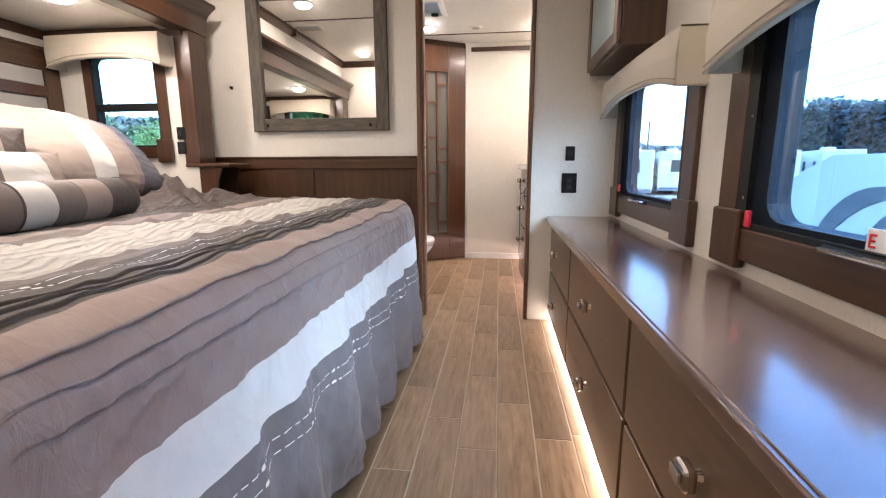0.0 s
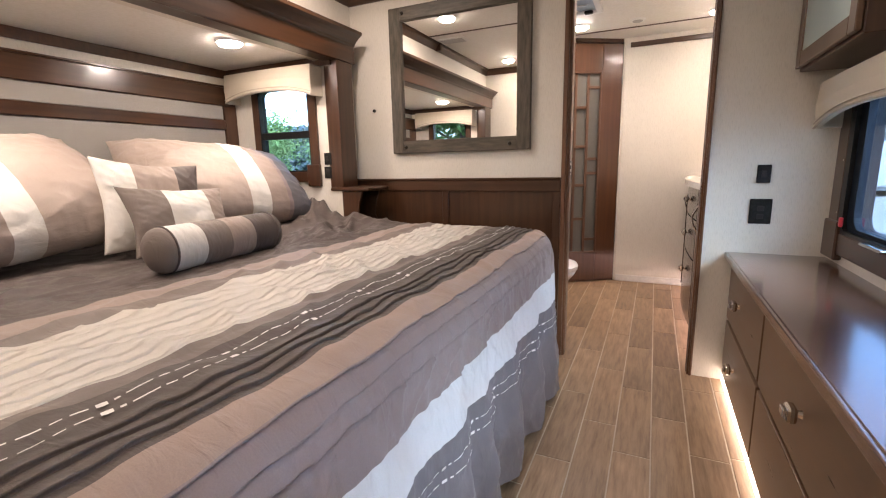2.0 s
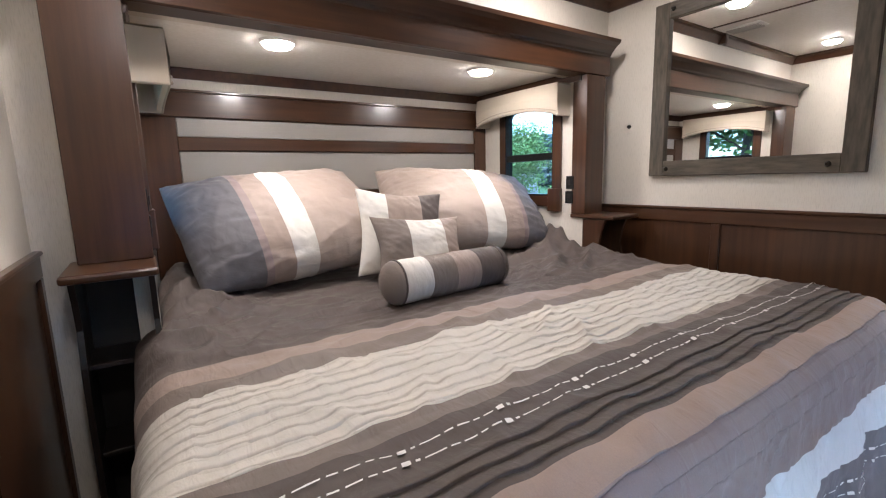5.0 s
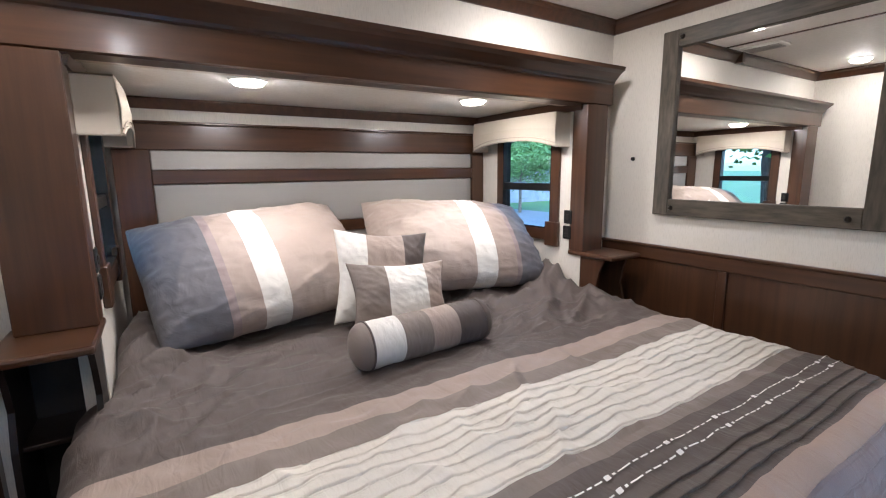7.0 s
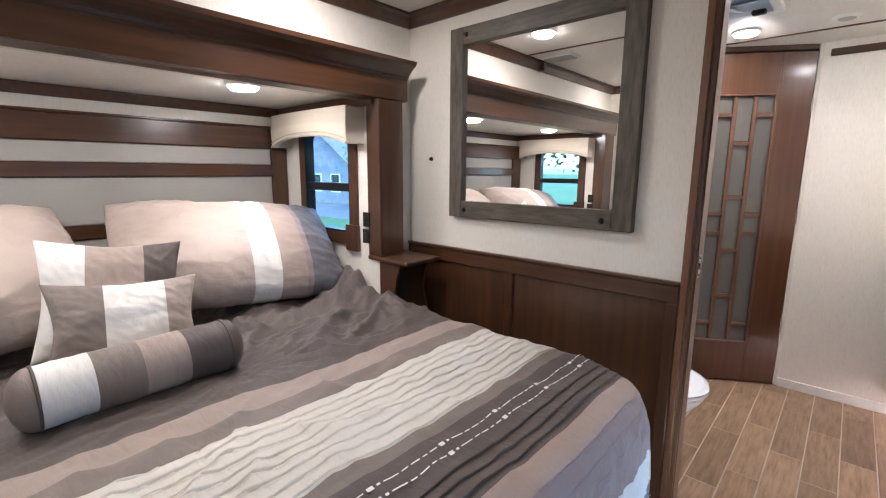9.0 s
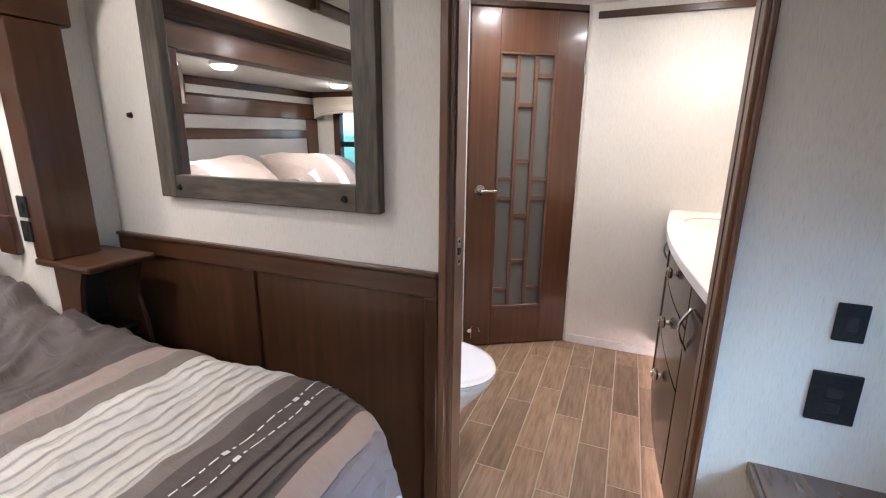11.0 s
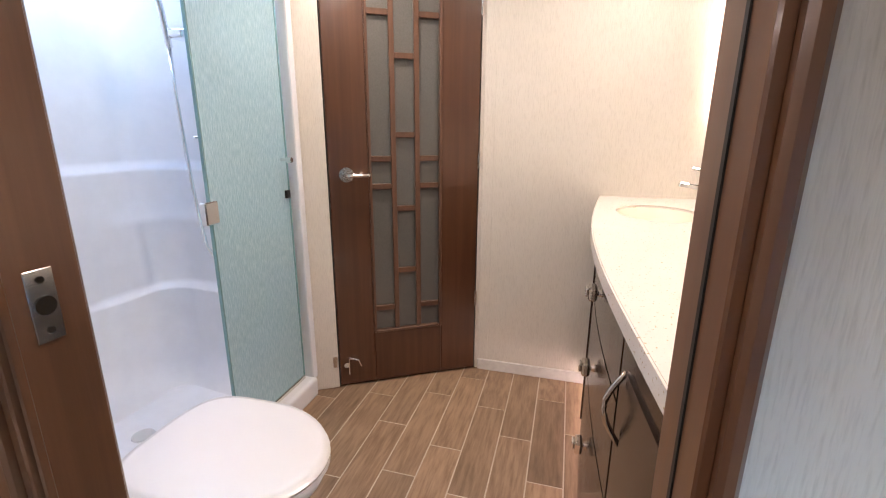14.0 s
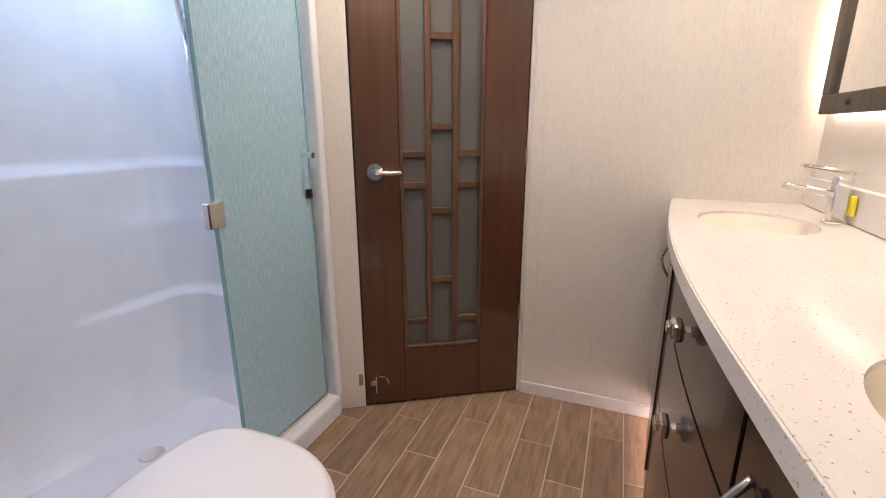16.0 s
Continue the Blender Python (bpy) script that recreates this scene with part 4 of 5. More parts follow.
S1 = TOPLEN + ARC
TUCKS = ((s_at(-0.560), 0.028, 0.0052), (s_at(-0.526), 0.028, 0.0055), (s_at(-0.492), 0.028, 0.0052), (S1 - 0.078, 0.03, 0.0052), (S1 - 0.038, 0.03, 0.0052), (S1 + 0.004, 0.03, 0.0048))
BANDS = (("dark_band", 0.0, s_at(-1.215), C_DARK), ("taupe_band", s_at(-1.215), s_at(-1.115), C_TAUPE), ("grey_band", s_at(-1.115), s_at(-1.035), C_GREY),
         ("pleated_cream_band", s_at(-1.035), s_at(-0.735), C_CREAM), ("taupe_band", s_at(-0.735), s_at(-0.690), C_GREY), ("stitched_dark_band", s_at(-0.690), s_at(-0.575), C_BLACK),
         ("pleated_dark_band", s_at(-0.575), s_at(-0.466), C_BLACK), ("tan_band", s_at(-0.466), S1 - 0.080, C_TAN), ("mauve_band", S1 - 0.080, S1 + 0.110, C_MAUVE),
         ("white_band", S1 + 0.110, S1 + 0.235, C_WHITE), ("slate_band", S1 + 0.235, SLEN, C_SLATE))
comforter = thing("comforter", (-1.4, 1.79, 0.80), "striped comforter in taupe, cream, charcoal, white and slate", "comforter")
VS = [-0.60 + 0.60 * k / 26 for k in range(26)] + [k / 230 for k in range(231)] + [1 + 0.60 * (k + 1) / 26 for k in range(26)]
for name, a, b, material in BANDS:
    n = max(2, round((b - a) / (0.0017 if "pleat" in name else 0.0014 if name in ("tan_band", "mauve_band") else 0.0075)))
    bm = bmesh.new()
    rows = []
    for i in range(n + 1):
        s = a + (b - a) * i / n
        row = []
        for v in VS:
            p = comforter_point(s, v)
            x = lengthwise(s)[0]
            lift, slide = tuck(s, p.y)
            lift += pleats(s, x, v, p.y) if s < TOPLEN else 0.0
            turn = min(max((s - TOPLEN) / 0.085, 0), math.pi / 2)
            if 0 <= v <= 1:
                p.x += lift * math.sin(turn) + slide * math.cos(turn)
                p.z += lift * math.cos(turn) - slide * math.sin(turn)
            else:
                p.y += lift * (-1 if v < 0 else 1)
            row.append(bm.verts.new(p))
        rows.append(row)
    for r0, r1 in zip(rows, rows[1:]):
        for k in range(len(VS) - 1):
            bm.faces.new((r0[k], r0[k + 1], r1[k + 1], r1[k]))
    part(name, bm, material, comforter, smooth=True)


def stitch_row(s, lift=0.004):
    """Dashes with a larger dot now and then, across the bed."""
    bm = bmesh.new()
    v, k = -0.25, 0
    while v < 1.2:
        big = k % 7 == 0
        length = (0.0078, 0.0042, 0.020, 0.009, 0.013, 0.007, 0.011)[k % 7]
        half = (0.0058, 0.0032, 0.0019)[min(k % 7, 2)]
        half *= 1.0 if s < S1 else 0.65
        quad = []
        for dv, ds in ((0, -half), (length / 2, -half * (1.15 if big else 1)), (length, -half), (length, half), (length / 2, half * (1.15 if big else 1)), (0, half)):
            drift = 0.014 * nz((v + dv) * 2.6, 8.0)
            p = comforter_point(s + ds + drift, v + dv)
            if s < TOPLEN + ARC * 0.7:
                p.z += lift
            else:
                p.x += lift
            quad.append(bm.verts.new(p))
        bm.faces.new(quad)
        v += length + 0.0042
        k += 1
    return bm


for s in (s_at(-0.638), s_at(-0.600), S1 + 0.285, S1 + 0.318):
    part("stitching", stitch_row(s), C_THREAD, comforter, "white running stitch")


# pillows -----------------------------------------------------------------


def pillow(name, label, w, h, t, bands, m, group, ears=0.05, seed=0):
    """w across, h tall, t thick; bands: (fraction, material) across the width; m: pose of its middle."""
    root = thing(name, m.translation, label, "pillow", group)
    root.matrix_basis = m
    HOME[root.name] = m.copy()
    nu, nv = 110, 70
    cuts = [0.0]
    for f, _ in bands:
        cuts.append(cuts[-1] + f)

    def at(a, b, side):
        u, v = 2 * a - 1, 2 * b - 1
        bulge = max(0, (1 - abs(u) ** 3.0)) ** 0.58 * max(0, (1 - abs(v) ** 2.4)) ** 0.58
        pin = 1 + ears * (u * u * v * v) - 0.035 * (1 - abs(u)) * abs(v) ** 3 - 0.03 * (1 - abs(v)) * abs(u) ** 3
        y = side * t / 2 * bulge
        edge = (1 - bulge)
        y += bulge ** 0.3 * (0.008 * nz(u * 2.2 + seed, v * 2.2, side) + 0.005 * nz(u * 7 + v * 3, v * 6 + seed, side + 4) * (0.4 + edge))
        sag = side * min(bulge * 3, 1)
        y += sag * min(w / 0.9, 1) ** 2.2 * (0.012 * ridge(u * 1.6 + v * 0.8 + seed, v * 2.6 - u * 1.2, 3, 6) * (0.25 + 0.75 * edge) + 0.006 * ridge(u * 4 - v * 3 + seed, v * 5 + u * 3, 5, 7) * (0.3 + edge))
        y += 0.008 * min(w / 0.9, 1) ** 1.5 * edge * nz(u * 12 + seed, v * 12, 9) * min(bulge * 6, 1)
        return Vector((u * w / 2 * pin, y, v * h / 2 * pin))
    for k, (f, material) in enumerate(bands):
        a0, a1 = cuts[k], cuts[k + 1]
        n = max(3, round(nu * f))
        bm = bmesh.new()
        for side in (-1, 1):
            grid = [[bm.verts.new(m @ at(a0 + (a1 - a0) * i / n, j / nv, side)) for j in range(nv + 1)] for i in range(n + 1)]
            for g0, g1 in zip(grid, grid[1:]):
                for j in range(nv):
                    bm.faces.new((g0[j], g0[j + 1], g1[j + 1], g1[j]))
        bmesh.ops.remove_doubles(bm, verts=bm.verts, dist=0.0004)
        part("fabric_band", bm, material, root, smooth=True)
    return root


def stand(x, y, z, yaw, lean, roll=0):
    """Faces +x when yaw is 0; lean: degrees that the top falls back."""
    return Matrix.Translation((x, y, z)) @ Matrix.Rotation(radians(90 + yaw), 4, "Z") @ Matrix.Rotation(radians(lean), 4, "X") @ Matrix.Rotation(radians(roll), 4, "Y")


C_SHAMEND = cloth("sham_slate", (0.132, 0.127, 0.138), 14)
C_SHAM = cloth("sham_rose", (0.40, 0.320, 0.275), 12)
LEFT = ((0.265, C_SHAMEND), (0.035, C_MAUVE), (0.105, C_TAUPE), (0.12, C_IVORY), (0.475, C_SHAM))
pillow("bed_pillow", "large striped pillow in slate, white and rose beige against the headboard", 0.90, 0.60, 0.30, LEFT, stand(-2.13, 1.305, 1.052, 5, -47, -5), "large pillows", -0.03, seed=1)
pillow("bed_pillow", "large striped pillow in rose beige, white and slate against the headboard", 0.98, 0.58, 0.29,
       ((0.51, C_SHAM), (0.125, C_IVORY), (0.125, C_TAUPE), (0.03, C_MAUVE), (0.21, C_SHAMEND)), stand(-2.09, 2.29, 1.06, -3, -48, 6), "large pillows", -0.03, seed=5)
pillow("throw_pillow", "small square cushion in white, tan and charcoal stripes", 0.39, 0.375, 0.12, ((0.30, C_IVORY), (0.43, C_TAUPE), (0.27, C_DARK)), stand(-1.895, 1.765, 0.985, -8, -20, 6), "small cushions", 0.10, 9)
pillow("throw_pillow", "small cushion in taupe, white and tan stripes", 0.385, 0.275, 0.12, ((0.34, C_GREY), (0.44, C_IVORY), (0.22, C_TAUPE)), stand(-1.725, 1.765, 0.93, -6, -28, 4), "small cushions", 0.12, 13)

bol = thing("bolster", (-1.54, 1.82, 0.80), "round striped bolster cushion in grey, ivory and tan", "bolster cushion")
A, B, R = Vector((-1.462, 1.442, 0.862)), Vector((-1.476, 2.020, 0.866)), 0.081


def bolster_ring(bm, f):
    d = (B - A).normalized()
    q = d.to_track_quat("Z", "Y")
    e = min(f, 1 - f)
    r = R * (1 - (1 - e / 0.09) ** 2.2) ** 0.6 if e < 0.09 else R
    out = []
    for k in range(40):
        a = 2 * math.pi * k / 40
        rr = r * (1 + 0.03 * nz(f * 6, math.cos(a) * 2, math.sin(a) * 2) + 0.022 * nz(f * 26, math.cos(a) * 3, math.sin(a) * 3))
        out.append(bm.verts.new(A.lerp(B, f) + q @ Vector((rr * math.cos(a), rr * math.sin(a), 0))))
    return out


for f0, f1, material in ((0.001, 0.10, C_GREY), (0.10, 0.30, C_IVORY), (0.30, 0.49, C_GREY), (0.49, 0.69, C_TAUPE), (0.69, 0.999, C_DARK)):
    bm = bmesh.new()
    n = max(5, round((f1 - f0) * 110))
    rings = [bolster_ring(bm, f0 + (f1 - f0) * i / n) for i in range(n + 1)]
    for a, b in zip(rings, rings[1:]):
        for k in range(40):
            bm.faces.new((a[k], a[(k + 1) % 40], b[(k + 1) % 40], b[k]))
    if f0 < 0.01:
        bm.faces.new(rings[0])
    if f1 > 0.99:
        bm.faces.new(rings[-1])
    part("fabric_band", bm, material, bol, smooth=True)
d = (B - A).normalized()
q = d.to_track_quat("Z", "Y")
for f in (0.10, 0.90):
    c = A.lerp(B, f)
    part("piping", tube(bmesh.new(), [c + q @ Vector((R * 1.01 * math.cos(2 * math.pi * k / 36), R * 1.01 * math.sin(2 * math.pi * k / 36), 0)) for k in range(37)], 0.004, 6), C_DARK, bol)

# bathroom door -----------------------------------------------------------
DBL, DBR = Vector((-0.885, 4.692, 0)), Vector((-0.255, 5.080, 0))
DDIR = (DBR - DBL).normalized()
DNOR = Vector((DDIR.y, -DDIR.x, 0))
DW = (DBR - DBL).length
DOORM = Matrix(((DDIR.x, DNOR.x, 0, DBL.x), (DDIR.y, DNOR.y, 0, DBL.y), (0, 0, 1, 0), (0, 0, 0, 1)))


def door_boxes(*rows, bevel=0.0):
    """Boxes in the door's own frame: along it, out of it to the room, up."""
    bm = boxes(*rows, bevel=bevel)
    bm.transform(DOORM)
    return bm


bdoor = thing("bathroom_door", DBL, "brown wooden door with staggered frosted glass panes, closed", "door", kind="structure")
G0, G1, GZ0, GZ1, T0, T1, DH = 0.188, 0.545, 0.285, 1.925, -0.03, 0.006, 2.165
for n_, r in (("stile", (0.006, G0, T0, T1, 0.012, DH)), ("stile", (G1, DW - 0.006, T0, T1, 0.012, DH))):
    part(n_, door_boxes(r, bevel=0.003), M_DOORW, bdoor)
for n_, r in (("rail", (G0, G1, T0, T1, 0.012, GZ0)), ("rail", (G0, G1, T0, T1, GZ1, DH))):
    part(n_, door_boxes(r, bevel=0.003), M_DOORW, bdoor)
part("glass_panel", door_boxes((G0, G1, -0.022, -0.016, GZ0, GZ1)), M_DOORGLASS, bdoor, "smoky frosted glass")
for r in ((G0, G0 + 0.014, GZ0, GZ1), (G1 - 0.014, G1, GZ0, GZ1), (G0 + 0.014, G1 - 0.014, GZ0, GZ0 + 0.014), (G0 + 0.014, G1 - 0.014, GZ1 - 0.014, GZ1)):
    part("moulding", door_boxes((r[0], r[1], -0.012, 0.013, r[2], r[3]), bevel=0.003), M_MUNTIN, bdoor)
A0, A1, B0, B1 = 0.297, 0.321, 0.412, 0.436
for a, b in ((A0, A1), (B0, B1)):
    part("muntin", door_boxes((a, b, -0.015, 0.003, GZ0 + 0.014, GZ1 - 0.014), bevel=0.002), M_MUNTIN, bdoor)
for z in (0.415, 1.035, 1.165, 1.795):
    part("muntin", door_boxes((G0 + 0.014, A0, -0.015, 0.002, z - 0.013, z + 0.013), bevel=0.002), M_MUNTIN, bdoor)
    part("muntin", door_boxes((B1, G1 - 0.014, -0.015, 0.002, z - 0.013, z + 0.013), bevel=0.002), M_MUNTIN, bdoor)
for z in (0.61, 0.925, 1.275, 1.62):
    part("muntin", door_boxes((A1, B0, -0.015, 0.002, z - 0.013, z + 0.013), bevel=0.002), M_MUNTIN, bdoor)
bm = bmesh.new()
cyl(bm, (0.085, 0.006, 1.095), (0.085, 0.014, 1.095), 0.036, 0.034, 28)
cyl(bm, (0.085, 0.014, 1.095), (0.085, 0.048, 1.095), 0.013, 0.012, 16)
bm.transform(DOORM)
handle = part("door_handle", bm, M_CHROME, bdoor, "satin nickel lever handle")
bm = tube(bmesh.new(), [(0.085, 0.046, 1.095), (0.105, 0.050, 1.094), (0.150, 0.050, 1.092), (0.178, 0.048, 1.093), (0.192, 0.044, 1.095)], 0.0095, 10)
bm.transform(DOORM)
part("lever", bm, M_CHROME, handle, smooth=True)
bm = tube(bmesh.new(), [(0.052, 0.010, 0.07), (0.052, 0.016, 0.155), (0.052, 0.020, 0.165), (0.100, 0.020, 0.150), (0.112, 0.020, 0.115)], 0.0035, 8)
cyl(bm, (0.040, 0.006, 0.125), (0.040, 0.016, 0.125), 0.014)
bm.transform(DOORM)
part("hold_hook", bm, M_BRIGHT, bdoor, "chrome hold-open hook")
for z in (0.42, 1.15, 1.85):
    bm = cyl(bmesh.new(), (DW - 0.004, 0.008, z - 0.04), (DW - 0.004, 0.008, z + 0.04), 0.006, None, 10)
    bm.transform(DOORM)
    part("hinge", bm, M_CHROME, bdoor)
dwall = thing("wall_door_surround", DBL, "cream casing strips round the bathroom door", "door casing", kind="structure")
part("casing_strip", door_boxes((DW + 0.001, DW + 0.030, -0.04, 0.004, 0, CEIL), bevel=0.002), M_WALL, dwall)
part("casing_strip", door_boxes((-0.128, -0.001, -0.04, 0.004, 0, CEIL), bevel=0.002), M_WALL, dwall)
part("casing_head", door_boxes((-0.001, DW + 0.001, -0.055, -0.010, DH + 0.014, CEIL)), M_WOODX, dwall)
part("door_backing", door_boxes((-0.20, DW + 0.02, -0.075, -0.045, 0, CEIL)), M_GAP, dwall)
part("dark_reveal", door_boxes((-0.001, 0.005, -0.045, -0.004, 0, DH + 0.014), (DW - 0.005, DW + 0.001, -0.045, -0.004, 0, DH + 0.014)), M_GAP, dwall)
part("latch_plate", door_boxes((-0.028, -0.008, 0.004, 0.007, 0.115, 0.175), bevel=0.001), M_CHROME, dwall)
bm = bmesh.new()
prism(bm, [(-0.19, FARY - 0.003), (-0.182, FARY - 0.003), (-0.182, FARY), (-0.19, FARY)], "z", 0, 2.12)
structure("trim_wall_strip", bm, M_WALL, "narrow cream seam strip on the bathroom wall", "trim")

# shower ------------------------------------------------------------------
SX0, SX1, SY0, SY1 = -1.775, -0.985, 3.32, 4.60
shower = thing("shower_stall", (-1.4, 4.0, 0), "white moulded shower stall with ledges", "shower")


def shower_shell():
    """Smooth moulded walls: back and far side joined by a large cove, stepped ledges bulging outwards lower down."""
    bm = bmesh.new()
    path = [(SX1 - 0.02, SY1)]
    r = 0.16
    path += [(SX0 + r + (SX1 - SX0 - r - 0.02) * k / 6, SY1) for k in range(5, 0, -1)]
    path += [(SX0 + r - r * math.sin(radians(a)), SY1 - r + r * math.cos(radians(a))) for a in range(0, 91, 15)]
    path += [(SX0, SY1 - r - (SY1 - SY0 - 2 * r) * k / 14) for k in range(1, 14)]
    path += [(SX0 + r - r * math.cos(radians(a)), SY0 + r - r * math.sin(radians(a))) for a in range(0, 91, 15)]
    path += [(SX0 + r + (SX1 - SX0 - r) * k / 5, SY0) for k in range(1, 6)]
    zs = [0.05, 0.055, 0.075, 0.10, 0.13, 0.16, 0.20, 0.24, 0.28, 0.38, 0.50, 0.535, 0.548, 0.553, 0.58, 0.70, 0.86, 0.895, 0.905, 1.02, 1.105, 1.122, 1.128, 1.16, 1.35, 1.6, 1.9, 2.205]
    centre = Vector(((SX0 + SX1) / 2 + 0.1, (SY0 + SY1) / 2))
    rows = []
    for z in zs:
        row = []
        for x, y in path:
            push = 0.0
            if z < 1.125:
                push = 0.048
            if z < 0.55:
                near_corner = min(max((y - 4.08) / 0.35, 0), 1)
                push += 0.060 * near_corner * near_corner * (3 - 2 * near_corner)
            elif z < 0.90:
                push += 0.012 * min(max((y - 4.25) / 0.20, 0), 1)
            if z < 0.26:
                push += 0.15 * (1 - z / 0.26) ** 2
            d = (centre - Vector((x, y))).normalized()
            row.append(bm.verts.new((x + d.x * push, y + d.y * push, z)))
        rows.append(row)
    for a, b in zip(rows, rows[1:]):
        for k in range(len(path) - 1):
            bm.faces.new((a[k], a[k + 1], b[k + 1], b[k]))
    return bm


part("surround", shower_shell(), M_WHITE, shower, "white moulded surround with ledges", smooth=True)
part("pan", boxes((SX0, SX1 + 0.02, SY0, SY1, 0.0, 0.056)), M_WHITE, shower)
part("curb", boxes((SX1 - 0.055, SX1 + 0.035, SY0, SY1, 0.0, 0.105), bevel=0.018, segments=3), M_WHITE, shower)
part("side_jamb", boxes((SX1 - 0.035, SX1 + 0.022, SY1 - 0.020, SY1 + 0.02, 0.09, CEIL), bevel=0.008, segments=2), M_WHITE, shower)
bm = bmesh.new()
cyl(bm, (-1.45, 4.05, 0.055), (-1.45, 4.05, 0.061), 0.045, 0.042, 24)
part("drain", bm, M_BRIGHT, shower)

sdoor = thing("shower_door", (-0.99, 4.34, 0.1), "blue-green rain-textured glass shower door with chrome fittings", "shower door")
p = part("glass_panel", boxes((-1.012, -1.004, 4.100, 4.560, 0.125, 2.04), bevel=0.002), M_RAIN, sdoor, "blue-green rain glass")
p.visible_shadow = False
part("glass_edge", boxes((-1.014, -1.002, 4.555, 4.566, 0.125, 2.04), (-1.014, -1.002, 4.094, 4.100, 0.125, 2.04)), glass("glass_edge_green", (0.35, 0.62, 0.62), 0.15, 0.5), sdoor)
part("bottom_seal", boxes((-1.020, -0.996, 4.10, 4.560, 0.106, 0.126), bevel=0.003), M_CHROME, sdoor)
for z in (1.015, 1.80):
    part("hinge", boxes((-1.022, -0.994, 4.066, 4.126, z - 0.040, z + 0.040), bevel=0.004), M_BRIGHT, sdoor, "chrome square hinge")
bm = bmesh.new()
cyl(bm, (-1.004, 4.520, 1.172), (-0.972, 4.520, 1.172), 0.006, None, 12)
cyl(bm, (-0.972, 4.520, 1.172), (-0.950, 4.520, 1.172), 0.013, 0.011, 18)
cyl(bm, (-1.012, 4.520, 1.172), (-1.045, 4.520, 1.172), 0.012, 0.011, 18)
part("knob", bm, M_BRIGHT, sdoor, "chrome pull knob")
part("magnet_catch", boxes((-1.026, -0.992, 4.528, 4.556, 1.005, 1.040), bevel=0.003), M_BLACK, sdoor)

wand = thing("shower_wand", (-1.46, 4.54, 1.2), "chrome hand shower on a slide bar with a hose", "hand shower")
part("slide_bar", tube(bmesh.new(), [(-1.37, 4.525, 1.37), (-1.37, 4.525, 1.90)], 0.010, 12), M_BRIGHT, wand)
for z in (1.37, 1.88):
    bm = bmesh.new()
    cyl(bm, (-1.37, 4.518, z), (-1.37, 4.61, z), 0.020, 0.024)
    part("bracket", bm, M_BRIGHT, wand)
part("holder", boxes((-1.445, -1.355, 4.44, 4.535, 1.655, 1.69), bevel=0.008), M_BRIGHT, wand)
bm = tube(bmesh.new(), [(-1.44, 4.455, 1.62), (-1.43, 4.43, 1.75), (-1.415, 4.39, 1.86)], 0.013, 12)
part("handset", bm, M_BRIGHT, wand, smooth=True)
bm = bmesh.new()
cyl(bm, (-1.415, 4.40, 1.86), (-1.405, 4.355, 1.845), 0.030, 0.042, 22)
part("spray_head", bm, M_BRIGHT, wand)
part("soap_dish", boxes((-1.42, -1.31, 4.49, 4.60, 1.252, 1.268), bevel=0.005), M_BRIGHT, wand)
part("hose", tube(bmesh.new(), [(-1.44, 4.455, 1.62), (-1.437, 4.45, 1.45), (-1.43, 4.455, 1.2), (-1.415, 4.46, 0.95), (-1.385, 4.455, 0.78), (-1.335, 4.46, 0.70), (-1.28, 4.48, 0.72), (-1.25, 4.52, 0.84), (-1.25, 4.56, 0.95)], 0.008, 10), M_BRIGHT, wand, smooth=True)

# toilet ------------------------------------------------------------------
toilet = thing("toilet", (-0.70, 3.73, 0), "white porcelain toilet with a closed lid", "toilet")
TC = Vector((-0.685, 3.715))


def toilet_outline(grow, zshift=0.0, back=-0.255, front=0.292, half=0.220):
    """Rounded front towards +x, squarer back."""
    pts = []
    for k in range(48):
        a = 2 * math.pi * k / 48
        c, s = math.cos(a), math.sin(a)
        if c >= 0:
            x, y = front * c, half * s
        else:
            x, y = back * -1 * -(abs(c) ** 0.45), half * (1 if s > 0 else -1) * abs(s) ** 0.62
        pts.append((TC.x + x * grow + zshift, TC.y + y * grow))
    return pts


def loft(rows):
    """rows: (z, outline)."""
    bm = bmesh.new()
    rings = [[bm.verts.new((x, y, z)) for x, y in o] for z, o in rows]
    for a, b in zip(rings, rings[1:]):
        n = len(a)
        for k in range(n):
            bm.faces.new((a[k], a[(k + 1) % n], b[(k + 1) % n], b[k]))
    bm.faces.new(rings[0])
    bm.faces.new(rings[-1])
    return bm


part("bowl", loft([(0.0, toilet_outline(0.70, -0.07)), (0.03, toilet_outline(0.68, -0.07)), (0.09, toilet_outline(0.64, -0.075)), (0.16, toilet_outline(0.66, -0.065)), (0.23, toilet_outline(0.74, -0.05)),
                   (0.30, toilet_outline(0.86, -0.025)), (0.355, toilet_outline(0.955, -0.008)), (0.389, toilet_outline(0.975, 0.0))]), M_PORCELAIN, toilet, smooth=True)
part("seat", loft([(0.392, toilet_outline(0.98)), (0.396, toilet_outline(1.0)), (0.408, toilet_outline(1.0)), (0.412, toilet_outline(0.985))]), M_PORCELAIN, toilet)
part("lid", loft([(0.415, toilet_outline(0.985)), (0.419, toilet_outline(1.0)), (0.412, toilet_outline(1.0)), (0.435, toilet_outline(0.975)), (0.439, toilet_outline(0.90)), (0.442, toilet_outline(0.6)), (0.443, toilet_outline(0.2))]), M_PORCELAIN, toilet, smooth=True)
part("hinge_block", boxes((-0.975, -0.925, 3.60, 3.87, 0.28, 0.400), bevel=0.015, segments=2), M_PORCELAIN, toilet)

